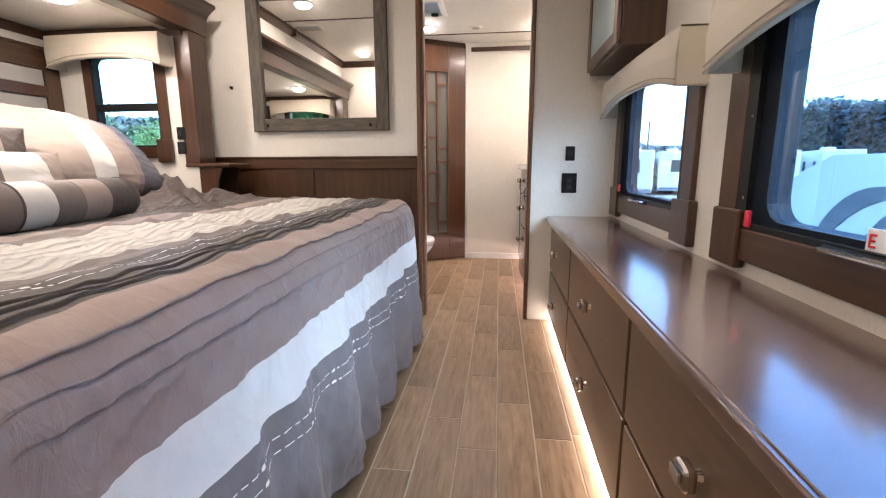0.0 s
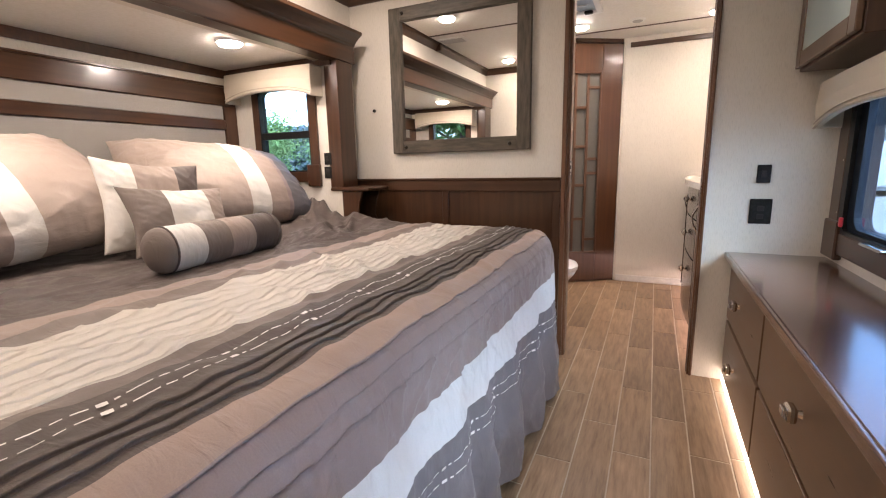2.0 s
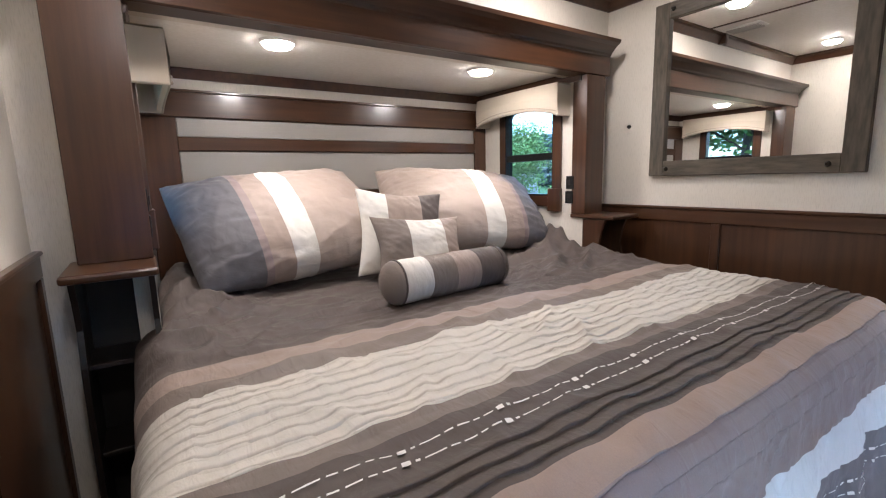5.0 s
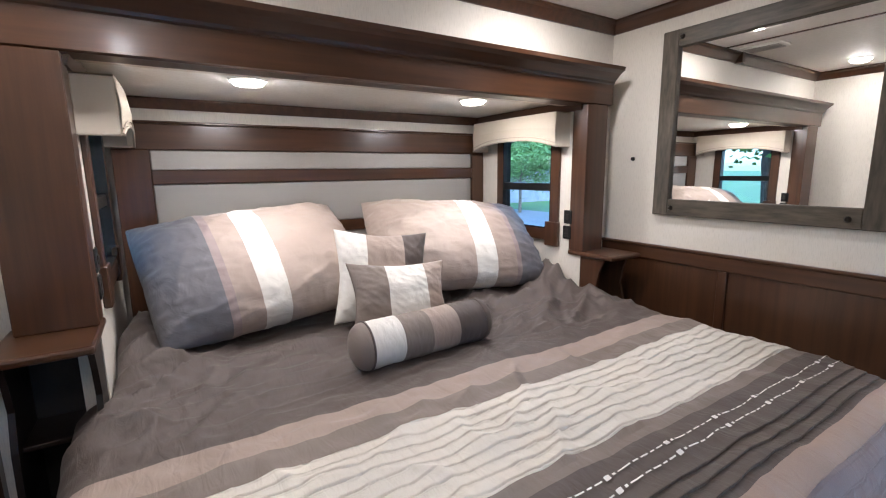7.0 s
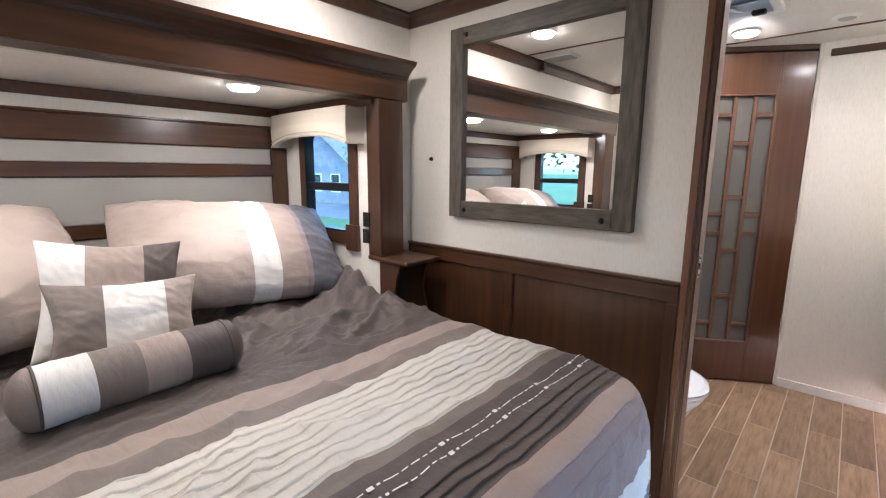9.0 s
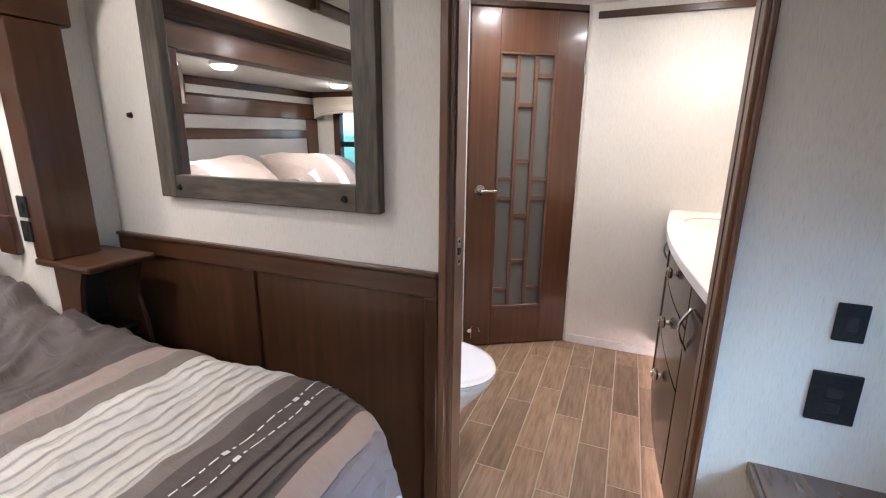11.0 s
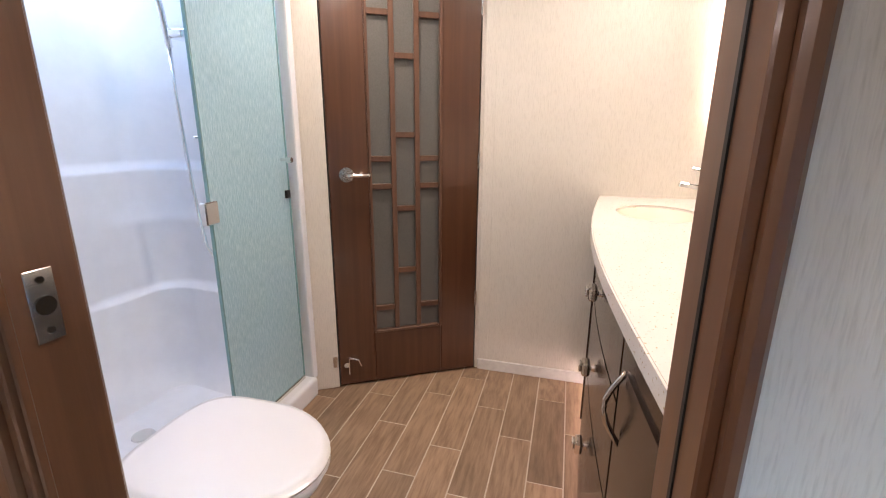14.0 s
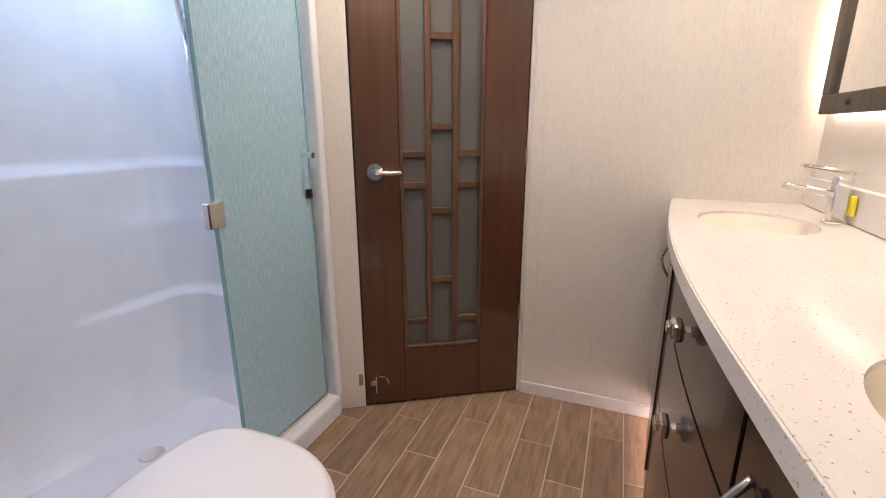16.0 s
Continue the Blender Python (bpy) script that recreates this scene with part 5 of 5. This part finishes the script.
# vanity ------------------------------------------------------------------
VY0, VY1, VZ, VB = 3.235, FARY - 0.002, 1.0, 0.775


def bow(y):
    return 0.335 - 0.068 * math.sin(math.pi * (y - VY0) / (VY1 - VY0))


vanity = thing("vanity_cabinet", (0.56, 4.15, 0), "dark brown bow-front bathroom vanity cabinet", "vanity")


def curved(y0, y1, z0, z1, set_back, thick, n=10):
    bm = bmesh.new()
    ys = [y0 + (y1 - y0) * k / n for k in range(n + 1)]
    rows = []
    for y in ys:
        x = bow(y) + set_back
        rows.append([bm.verts.new(c) for c in ((x, y, z0), (x, y, z1), (x + thick, y, z1), (x + thick, y, z0))])
    for a, b in zip(rows, rows[1:]):
        for k in range(4):
            bm.faces.new((a[k], a[(k + 1) % 4], b[(k + 1) % 4], b[k]))
    bm.faces.new(rows[0])
    bm.faces.new(rows[-1])
    return bm


part("body", curved(VY0, VY1, 0.075, VZ - 0.150, 0.045, 0.38), M_GAP, vanity)
part("front_rail", curved(VY0, VY1, VZ - 0.150, VZ - 0.034, 0.045, 0.02), M_GAP, vanity)
part("toe_kick", boxes((0.40, VB, VY0, VY1, 0, 0.075)), M_WOODY, vanity)
M_VAN = textured("espresso_cabinet", (0.030, 0.017, 0.012), (0.050, 0.028, 0.020), 0.24, (38, 38, 1.6), 6, 0.03, 0.06, big_amount=0.2, coat=0.4)
for y0, y1, kind in ((3.25, 3.70, "door"), (3.715, 4.42, "drawers"), (4.435, 5.06, "door")):
    if kind == "door":
        d = part("cabinet_door", curved(y0, y1, 0.085, VZ - 0.045, 0.026, 0.019), M_VAN, vanity)
        part("door_panel", curved(y0 + 0.07, y1 - 0.07, 0.17, VZ - 0.13, 0.020, 0.006), M_VAN, d)
        yy = y1 - 0.045 if y0 < 4 else y1 - 0.10
        part("arch_handle", tube(bmesh.new(), [(bow(yy) + 0.026 - 0.034 * math.sin(math.pi * k / 10), yy, 0.70 + 0.16 * k / 10) for k in range(11)], 0.006, 8), M_CHROME, d, "brushed nickel arch handle", smooth=True)
    else:
        for z0, z1 in ((0.765, 0.955), (0.51, 0.755), (0.085, 0.50)):
            d = part("drawer", curved(y0, y1, z0, z1, 0.026, 0.019), M_VAN, vanity)
            knob(d, bow(4.06) + 0.026, 4.06, (z0 + z1) / 2 + (0.01 if z0 > 0.1 else 0.09))
part("end_panel", boxes((0.355, VB, VY0 - 0.004, VY0, 0.075, VZ - 0.034)), M_VAN, vanity)


def counter():
    """Bow-front slab with two oval cut-outs."""
    bm = bmesh.new()
    sinks = ((0.520, 4.66, 0.150, 0.185), (0.540, 3.60, 0.150, 0.185))
    ny, nx = 150, 36
    grid = []
    for i in range(ny + 1):
        y = VY0 + (VY1 - VY0) * i / ny
        x0 = bow(y)
        grid.append([(x0 + (VB - x0) * k / nx, y) for k in range(nx + 1)])

    def pull(x, y):
        for cx, cy, rx, ry in sinks:
            dx, dy = (x - cx) / rx, (y - cy) / ry
            d = math.hypot(dx, dy)
            if 0.92 < d < 1.10 and d > 1e-6:
                return cx + dx / d * rx, cy + dy / d * ry
        return x, y

    def inside(x, y):
        return any(math.hypot((x - cx) / rx, (y - cy) / ry) < 0.985 for cx, cy, rx, ry in sinks)
    verts = [[bm.verts.new((*pull(x, y), VZ)) for x, y in row] for row in grid]
    for i in range(ny):
        for k in range(nx):
            q = (verts[i][k], verts[i + 1][k], verts[i + 1][k + 1], verts[i][k + 1])
            c = sum((v.co for v in q), Vector()) / 4
            if not inside(c.x, c.y):
                bm.faces.new(q)
    bmesh.ops.delete(bm, geom=[v for v in bm.verts if not v.link_faces], context="VERTS")
    made = bmesh.ops.extrude_face_region(bm, geom=list(bm.faces))
    for v in made["geom"]:
        if isinstance(v, bmesh.types.BMVert):
            v.co.z -= 0.034
    return bm, sinks


cbm, SINKS = counter()
ctop = thing("countertop", (0.55, 4.15, VZ), "cream speckled solid-surface vanity top with a bowed front", "countertop")
part("slab", cbm, M_STONE, ctop)
part("front_edge", curved(VY0, VY1, VZ - 0.036, VZ - 0.0015, -0.004, 0.0038, 60), M_STONE, ctop, "bowed front edge")
bsp = tagged(part("backsplash", boxes((VB - 0.020, VB, VY0, VY1 - 0.002, VZ + 0.001, VZ + 0.105), bevel=0.004), M_STONE), "low cream speckled backsplash along the wall", "backsplash")
structure("wall_bath_right", boxes((VB, RW, P + 0.09, FARY, 0, CEIL)), M_WALL, "cream linen-textured bathroom side wall", "wall")
for cx, cy, rx, ry in SINKS:
    basin = thing("sink_basin", (cx, cy, VZ - 0.15), "oval ivory undermount sink basin", "sink", "sinks in the vanity top")
    rows = []
    for z, g in ((-0.004, 1.03), (-0.010, 1.0), (-0.05, 0.94), (-0.09, 0.82), (-0.12, 0.60), (-0.132, 0.30), (-0.134, 0.10)):
        rows.append((VZ + z, [(cx + rx * g * math.cos(2 * math.pi * k / 48), cy + ry * g * math.sin(2 * math.pi * k / 48)) for k in range(48)]))
    bm = loft(rows)
    bm.faces.ensure_lookup_table()
    bmesh.ops.delete(bm, geom=[f for f in bm.faces if len(f.verts) > 10 and f.calc_center_median().z > VZ - 0.02], context="FACES_ONLY")
    part("bowl", bm, M_SINK, basin, smooth=True)
    bm = bmesh.new()
    cyl(bm, (cx, cy, VZ - 0.1335), (cx, cy, VZ - 0.128), 0.024, 0.022, 20)
    part("drain", bm, M_BRIGHT, basin)
    bm = bmesh.new()
    cyl(bm, (cx - rx * 0.9, cy + 0.02, VZ - 0.035), (cx - rx * 0.885, cy + 0.02, VZ - 0.035), 0.008, None, 12)
    part("overflow", bm, M_BOLT, basin)


def faucet(x, y):
    root = thing("faucet", (x, y, VZ), "chrome single-lever bathroom faucet with a square body", "faucet", "faucets on the vanity")
    part("base", boxes((x - 0.026, x + 0.026, y - 0.026, y + 0.026, VZ, VZ + 0.008), bevel=0.003), M_BRIGHT, root)
    part("body", boxes((x - 0.020, x + 0.020, y - 0.020, y + 0.020, VZ + 0.008, VZ + 0.135), bevel=0.004), M_BRIGHT, root)
    bm = boxes((-0.125, 0.0, -0.016, 0.016, -0.010, 0.010), bevel=0.003)
    bm.transform(pose(x - 0.015, y, VZ + 0.085, 0, 10, 0))
    part("spout", bm, M_BRIGHT, root)
    bm = boxes((-0.105, 0.024, -0.014, 0.014, -0.004, 0.004), bevel=0.002)
    bm.transform(pose(x, y, VZ + 0.150, 0, 9, 0))
    part("lever", bm, M_BRIGHT, root)
    return root


faucet(0.722, 4.70)
faucet(0.722, 3.62)
tag = tagged(part("paper_tag", boxes((0.742, 0.750, 4.662, 4.684, VZ + 0.03, VZ + 0.085)), mat("yellow_paper", (0.80, 0.68, 0.05), 0.6)), "small yellow tag hanging behind the faucet", "tag")

bmir = thing("vanity_mirror", (VB, 4.2, 1.30), "backlit bathroom mirror in a dark bronze frame", "mirror")
BY0, BY1, BZ0, BZ1 = 3.30, 5.02, 1.312, 2.02
part("frame_rail", boxes((VB - 0.045, VB - 0.022, BY0, BY1, BZ0, BZ0 + 0.060), bevel=0.003), M_MIRFRAME, bmir)
part("frame_rail", boxes((VB - 0.045, VB - 0.022, BY0, BY1, BZ1 - 0.060, BZ1), bevel=0.003), M_MIRFRAME, bmir)
part("frame_stile", boxes((VB - 0.045, VB - 0.022, BY1 - 0.060, BY1, BZ0 + 0.060, BZ1 - 0.060), bevel=0.003), M_MIRFRAME, bmir)
part("frame_stile", boxes((VB - 0.045, VB - 0.022, BY0, BY0 + 0.060, BZ0 + 0.060, BZ1 - 0.060), bevel=0.003), M_MIRFRAME, bmir)
part("mirror_glass", boxes((VB - 0.032, VB - 0.026, BY0 + 0.055, BY1 - 0.055, BZ0 + 0.055, BZ1 - 0.055)), M_MIRROR, bmir)
part("backlight", boxes((VB - 0.021, VB - 0.012, BY1 - 0.040, BY1 - 0.012, BZ0 + 0.03, BZ1 - 0.03), (VB - 0.021, VB - 0.012, BY0 + 0.02, BY1 - 0.03, BZ0 + 0.014, BZ0 + 0.030)), M_BACKLIT, bmir, "glowing light strip behind the frame")
for y in (4.80, 3.60):
    bm = bmesh.new()
    cyl(bm, (VB - 0.045, y, BZ0 + 0.03), (VB - 0.054, y, BZ0 + 0.03), 0.010, 0.006, 12)
    part("bolt", bm, M_BOLT, bmir)
wp = thing("wall_outlet", (VB, 4.13, 1.12), "grey steel power outlet plate above the backsplash", "wall outlet")
part("plate", boxes((VB - 0.006, VB, 4.10, 4.17, 1.115, 1.215), bevel=0.002), M_CHROME, wp)
for z in (1.145, 1.185):
    part("socket", boxes((VB - 0.008, VB - 0.0055, 4.12, 4.15, z - 0.012, z + 0.012), bevel=0.001), M_GAP, wp)
led2 = tagged(part("led_strip", boxes((0.385, 0.400, 3.30, 5.05, 0.050, 0.064), bevel=0.002), M_LEDPINK), "lit pinkish light strip under the vanity", "light strip")

# outdoors ----------------------------------------------------------------
GZ = -1.25
M_GRASS = textured("lawn", (0.045, 0.105, 0.025), (0.085, 0.170, 0.040), 0.8, (3, 3, 3), 6, 0.3, big=0.15, big_amount=0.2)
M_GRAVEL = textured("wet_gravel", (0.22, 0.21, 0.20), (0.34, 0.33, 0.31), 0.7, (6, 6, 6), 6, 0.3, big=0.2, big_amount=0.2)
M_ROAD = textured("asphalt_road", (0.10, 0.10, 0.10), (0.16, 0.16, 0.16), 0.7, (9, 9, 9), 5, 0.2)
M_LEAF = textured("leaves", (0.070, 0.15, 0.038), (0.13, 0.25, 0.07), 0.6, (2, 2, 2), 4, 0.0, big=0.6, big_amount=0.4)
# distance haze is mixed into these two leaf colours as blue-grey
M_FARLEAF_HAZE = textured("far_wood", (0.050, 0.080, 0.085), (0.085, 0.120, 0.125), 0.8, (1, 1, 1), 4, 0.0, big=0.2, big_amount=0.3)
M_HAZE = textured("hazy_far_hill_wood", (0.17, 0.21, 0.22), (0.23, 0.27, 0.28), 0.8, (1, 1, 1), 4, 0.0, big=0.1, big_amount=0.3)
M_BARK = textured("bark", (0.06, 0.045, 0.035), (0.13, 0.10, 0.08), 0.8, (20, 20, 4), 5, 0.4)
M_RVW = textured("trailer_white", (0.58, 0.59, 0.60), (0.64, 0.65, 0.66), 0.35, (4, 4, 4), 3, 0.02, big_amount=0.06)
M_DARKW = mat("dark_window", (0.02, 0.025, 0.03), 0.1)
M_SIDING = textured("grey_siding", (0.16, 0.17, 0.19), (0.22, 0.23, 0.25), 0.7, (4, 4, 30), 4, 0.2)
M_ROOF = textured("roof_shingle", (0.10, 0.10, 0.11), (0.16, 0.16, 0.17), 0.8, (8, 8, 8), 4, 0.3)
structure("ground", boxes((-400, 400, -400, 400, GZ - 0.5, GZ)), M_GRASS, "green lawn round the parked trailer", "ground")
structure("gravel_lot", boxes((1.5, 130, -90, 60, GZ, GZ + 0.01)), M_GRAVEL, "grey gravel parking lot", "ground")
structure("road", boxes((-60, 1.4, 16, 22, GZ, GZ + 0.012)), M_ROAD, "grey asphalt road", "road")


def tree(x, y, h, spread, seed, leaves=16000):
    rnd = random.Random(seed)
    root = thing("tree", (x, y, GZ), "broad green leafy tree", "tree", "trees round the lot")
    bm = bmesh.new()
    tube(bm, [(x, y, GZ), (x + 0.05 * h * rnd.uniform(-1, 1), y, GZ + h * 0.3), (x, y, GZ + h * 0.62)], 0.02 * h, 8)
    tips = []
    for k in range(12):
        a, z0 = rnd.uniform(0, 6.28), GZ + h * rnd.uniform(0.3, 0.6)
        e = Vector((x + spread * 0.75 * math.cos(a), y + spread * 0.75 * math.sin(a), z0 + h * rnd.uniform(0.05, 0.35)))
        tube(bm, [(x, y, z0), Vector((x, y, z0)).lerp(e, 0.5) + Vector((0, 0, 0.03 * h)), e], 0.006 * h, 5)
        tips.append(e)
    part("trunk", bm, M_BARK, root)
    tips += [Vector((x + rnd.gauss(0, spread * 0.35), y + rnd.gauss(0, spread * 0.35), GZ + h * rnd.uniform(0.45, 0.95))) for _ in range(14)]
    verts, faces = [], []
    for k in range(leaves):
        c = rnd.choice(tips) + Vector((rnd.gauss(0, 1), rnd.gauss(0, 1), rnd.gauss(0, 0.8))) * spread * 0.24
        u = Vector((rnd.gauss(0, 1), rnd.gauss(0, 1), rnd.gauss(0, 0.5))).normalized()
        w = u.orthogonal().normalized() * h * 0.0095
        u = u * h * 0.0155
        i = len(verts)
        verts += [c - u, c + w, c + u, c - w]
        faces.append((i, i + 1, i + 2, i + 3))
    me = bpy.data.meshes.new("crown")
    me.from_pydata([v - Vector((x, y, GZ)) for v in verts], [], faces)
    me.materials.append(M_LEAF)
    crown = new("crown", me)
    crown.parent = root
    return root


for k, (x, y, h, s) in enumerate(((-5.5, 15.0, 8, 3.2), (-9.5, 18.5, 5.0, 2.8), (-2.8, 26, 10, 4.0), (-14, 25, 5.2, 3.2), (-4.5, -14, 9, 3.8), (-10, -19, 10, 4.2), (-1.5, -22, 10, 4), (-16, -15, 10, 4.2), (-22, 20.5, 5.6, 2.2), (-27, 37, 5.5, 3.2))):
    tree(x, y, h, s, 40 + k)


def far_wood(name, x0, y0, x1, y1, h, seed, material):
    """A ragged band of far trees: one sheet of many leaf clumps."""
    rnd = random.Random(seed)
    verts, faces = [], []
    for k in range(90000):
        f = rnd.random()
        top = h * (0.82 + 0.16 * nz(f * 14, seed) + 0.10 * nz(f * 50, seed))
        c = Vector((x0 + (x1 - x0) * f + rnd.gauss(0, 1.5), y0 + (y1 - y0) * f + rnd.gauss(0, 1.5), GZ + top * rnd.random() ** 0.7))
        u = Vector((rnd.gauss(0, 1), rnd.gauss(0, 1), rnd.gauss(0, 0.6))).normalized()
        w = u.orthogonal().normalized() * 0.34
        i = len(verts)
        verts += [c - u * 0.5, c + w, c + u * 0.5, c - w]
        faces.append((i, i + 1, i + 2, i + 3))
    me = bpy.data.meshes.new(name)
    me.from_pydata(verts, [], faces)
    me.materials.append(material)
    return tagged(new(name, me), "far line of hazy dark green woods", "woods", kind="stuff")


far_wood("far_woods", 95, -60, 62, 125, 17, 3, M_FARLEAF_HAZE)
far_wood("far_woods_back", -80, 70, 14, 75, 12, 4, M_FARLEAF_HAZE)
far_wood("far_woods_hazy", 10, 128, 80, 112, 8.5, 5, M_HAZE)


def trailer(x, y, yaw, length, label):
    """A parked white travel trailer: body, roof cap, windows, door, stripe, wheels."""
    root = thing("parked_trailer", (x, y, GZ), label, "trailer", "trailers parked in the lot")
    m = pose(x, y, GZ, 0, 0, yaw)

    def put(name, bm, material, lab="", parent=None):
        bm.transform(m)
        return part(name, bm, material, parent or root, lab)
    w, h = 2.5, 3.3
    put("body", boxes((-length / 2, length / 2, -w / 2, w / 2, 0.55, h), bevel=0.14, segments=3), M_RVW)
    put("roof_unit", boxes((-0.5, 0.5, -0.4, 0.4, h - 0.02, h + 0.28), bevel=0.08, segments=2), M_RVW)
    put("skirt", boxes((-length / 2 + 0.2, length / 2 - 0.2, -w / 2 + 0.05, w / 2 - 0.05, 0.35, 0.56)), mat("grey_skirt", (0.30, 0.31, 0.33), 0.5))
    for a in (-length * 0.33, 0.05 * length, length * 0.32):
        put("window", boxes((a - 0.4, a + 0.4, -w / 2 - 0.015, w / 2 + 0.015, 1.7, 2.5), bevel=0.01), M_DARKW)
    put("door", boxes((length * 0.16, length * 0.16 + 0.66, -w / 2 - 0.02, -w / 2, 0.75, 2.6), bevel=0.008), M_TRIMW)
    put("end_window", boxes((-length / 2 - 0.015, -length / 2 + 0.05, -0.38, 0.38, 1.75, 2.65), bevel=0.01), M_DARKW)
    put("stripe", boxes((-length / 2 + 0.1, length / 2 - 0.1, -w / 2 - 0.008, w / 2 + 0.008, 1.25, 1.38)), M_SIDING)
    for a in (-0.5, 0.5):
        for s in (-1, 1):
            bm = bmesh.new()
            cyl(bm, (a, s * (w / 2 - 0.02), 0.36), (a, s * (w / 2 - 0.26), 0.36), 0.36, None, 20)
            wheel = put("wheel", bm, M_BLACK)
            bm = bmesh.new()
            cyl(bm, (a, s * (w / 2 - 0.0), 0.36), (a, s * (w / 2 - 0.06), 0.36), 0.19, None, 16)
            put("rim", bm, M_CHROME, "", wheel)
    return root


for x, y, yaw, ln in ((10.6, 37.5, 74, 8.0), (7.6, 38.5, 70, 7.5), (14.2, 40, 76, 8), (5.0, 41, 80, 8.0), (17.8, 40, 72, 8.0), (21.4, 39.5, 70, 8.0), (25.2, 39, 70, 8.0)):
    trailer(x, y, yaw, ln, "white travel trailer parked on the gravel")
# white vehicle with a sloped nose close by
cap = thing("white_motorhome", (4.6, 3.5, GZ), "white motorhome with a sloped nose and dark swooshes parked close by", "motorhome")
bm = bmesh.new()
prism(bm, [(-4.0, GZ + 0.45), (7.4, GZ + 0.45), (7.5, GZ + 1.0), (7.15, GZ + 1.30), (6.75, GZ + 1.56), (6.25, GZ + 2.0), (5.85, GZ + 2.26), (5.4, GZ + 2.34), (-4.0, GZ + 2.38)], "x", 3.5, 5.8)
bmesh.ops.bevel(bm, geom=list(bm.edges), offset=0.10, segments=3, affect="EDGES")
part("body", bm, mat("motorhome_gloss_white", (0.78, 0.78, 0.78), 0.25), cap)
for k, (y0, z0) in enumerate(((5.6, 1.05), (5.0, 1.0))):
    bm = bmesh.new()
    arc = [(y0 - 0.9 * (1 - math.cos(radians(a))), GZ + z0 + 1.0 * math.sin(radians(a))) for a in range(0, 91, 10)]
    arc += [(y - 0.28 * (i / 9) - 0.05, z - 0.08) for i, (y, z) in reversed(list(enumerate(arc)))]
    prism(bm, arc, "x", 3.485, 3.52)
    part("swoosh", bm, M_SIDING, cap, "dark curved swoosh")
for y in (6.3, -1.5):
    bm = bmesh.new()
    cyl(bm, (3.48, y, GZ + 0.42), (3.75, y, GZ + 0.42), 0.42, None, 22)
    w = part("wheel", bm, M_BLACK, cap)
    bm = bmesh.new()
    cyl(bm, (3.46, y, GZ + 0.42), (3.50, y, GZ + 0.42), 0.24, 0.20, 18)
    part("rim", bm, M_CHROME, w)

house = thing("house", (-33.5, 25, GZ), "grey sided house with a gabled roof beyond the road", "house")
bm = bmesh.new()
prism(bm, [(-38, GZ), (-29, GZ), (-29, GZ + 3.2), (-33.5, GZ + 6.0), (-38, GZ + 3.2)], "y", 22.5, 30.5)
part("wall", bm, M_SIDING, house)
for s in (-1, 1):
    bm = bmesh.new()
    prism(bm, [(-33.5, GZ + 6.1), (-33.5 + s * 5.1, GZ + 2.95), (-33.5 + s * 5.1, GZ + 3.10), (-33.5, GZ + 6.28)], "y", 22.1, 30.9)
    part("roof", bm, M_ROOF, house)
for x in (-36.5, -33.9, -31.3):
    w = part("window", boxes((x, x + 1.1, 22.46, 22.52, GZ + 1.0, GZ + 2.3)), M_DARKW, house)
    part("window_frame", boxes((x - 0.08, x + 1.18, 22.45, 22.49, GZ + 0.92, GZ + 1.0), (x - 0.08, x + 1.18, 22.45, 22.49, GZ + 2.3, GZ + 2.38), (x - 0.08, x, 22.45, 22.49, GZ + 1.0, GZ + 2.3), (x + 1.1, x + 1.18, 22.45, 22.49, GZ + 1.0, GZ + 2.3)), M_TRIMW, w)

poles = thing("power_poles", (26, 45, GZ), "two wooden utility poles carrying thin black power lines", "utility poles")
for y in (5, 85):
    bm = bmesh.new()
    cyl(bm, (26, y, GZ), (26, y, 8.6), 0.16, 0.11, 14)
    part("pole", bm, M_BARK, poles)
for z in (7.85, 6.95):
    part("cable", tube(bmesh.new(), [(26, 5 + 4 * k, z + 0.0025 * (k - 9) ** 2) for k in range(21)], 0.020, 6), M_BLACK, poles, "thin black cable")
bm = boxes((RW - 0.004, RW - 0.001, 1.10, 1.19, 0.828, 0.872))
card = tagged(part("exit_label", bm, M_TRIMW), "small white exit label with red letters on the window", "label")
red = bpy.data.materials["red_plastic"]
part("letter", boxes((RW - 0.006, RW - 0.0045, 1.178, 1.182, 0.836, 0.862), (RW - 0.006, RW - 0.0045, 1.166, 1.178, 0.836, 0.840), (RW - 0.006, RW - 0.0045, 1.168, 1.178, 0.847, 0.851), (RW - 0.006, RW - 0.0045, 1.166, 1.178, 0.858, 0.862)), red, card, "red letter E")

# floor tiles -------------------------------------------------------------
TW, TL, GAP = 0.1385, 0.567, 0.0052
bm = boxes((GAP / 2, TW - GAP / 2, GAP / 2, TL - GAP / 2, -0.004, 0.0), bevel=0.0012)
tile_mesh = bpy.data.meshes.new("tile")
bm.to_mesh(tile_mesh)
bm.free()
tile_mesh.materials.append(M_TILE)
OFFS = {-7: 0.054, -5: 0.152, -4: 0.520, -3: 0.236, -2: 0.426, -1: 0.189, 0: 0.566, 1: 0.329, 2: 0.089}
for c in range(-14, 7):
    x = -0.027 + c * TW
    off = OFFS.get(c, (c * 0.231) % TL)
    y = off - 2 * TL
    while y < 5.15:
        if y > -0.86 and y < 5.08 and x + TW < 0.86 and (x > -0.80 or 3.2 < y + TL) and not (x + TW < -1.05):
            t = new("tile", tile_mesh)
            t.location = (x, y, 0)
            t.parent = floor
            t.scale.y = min(1.0, (5.13 - y) / TL)
        y += TL
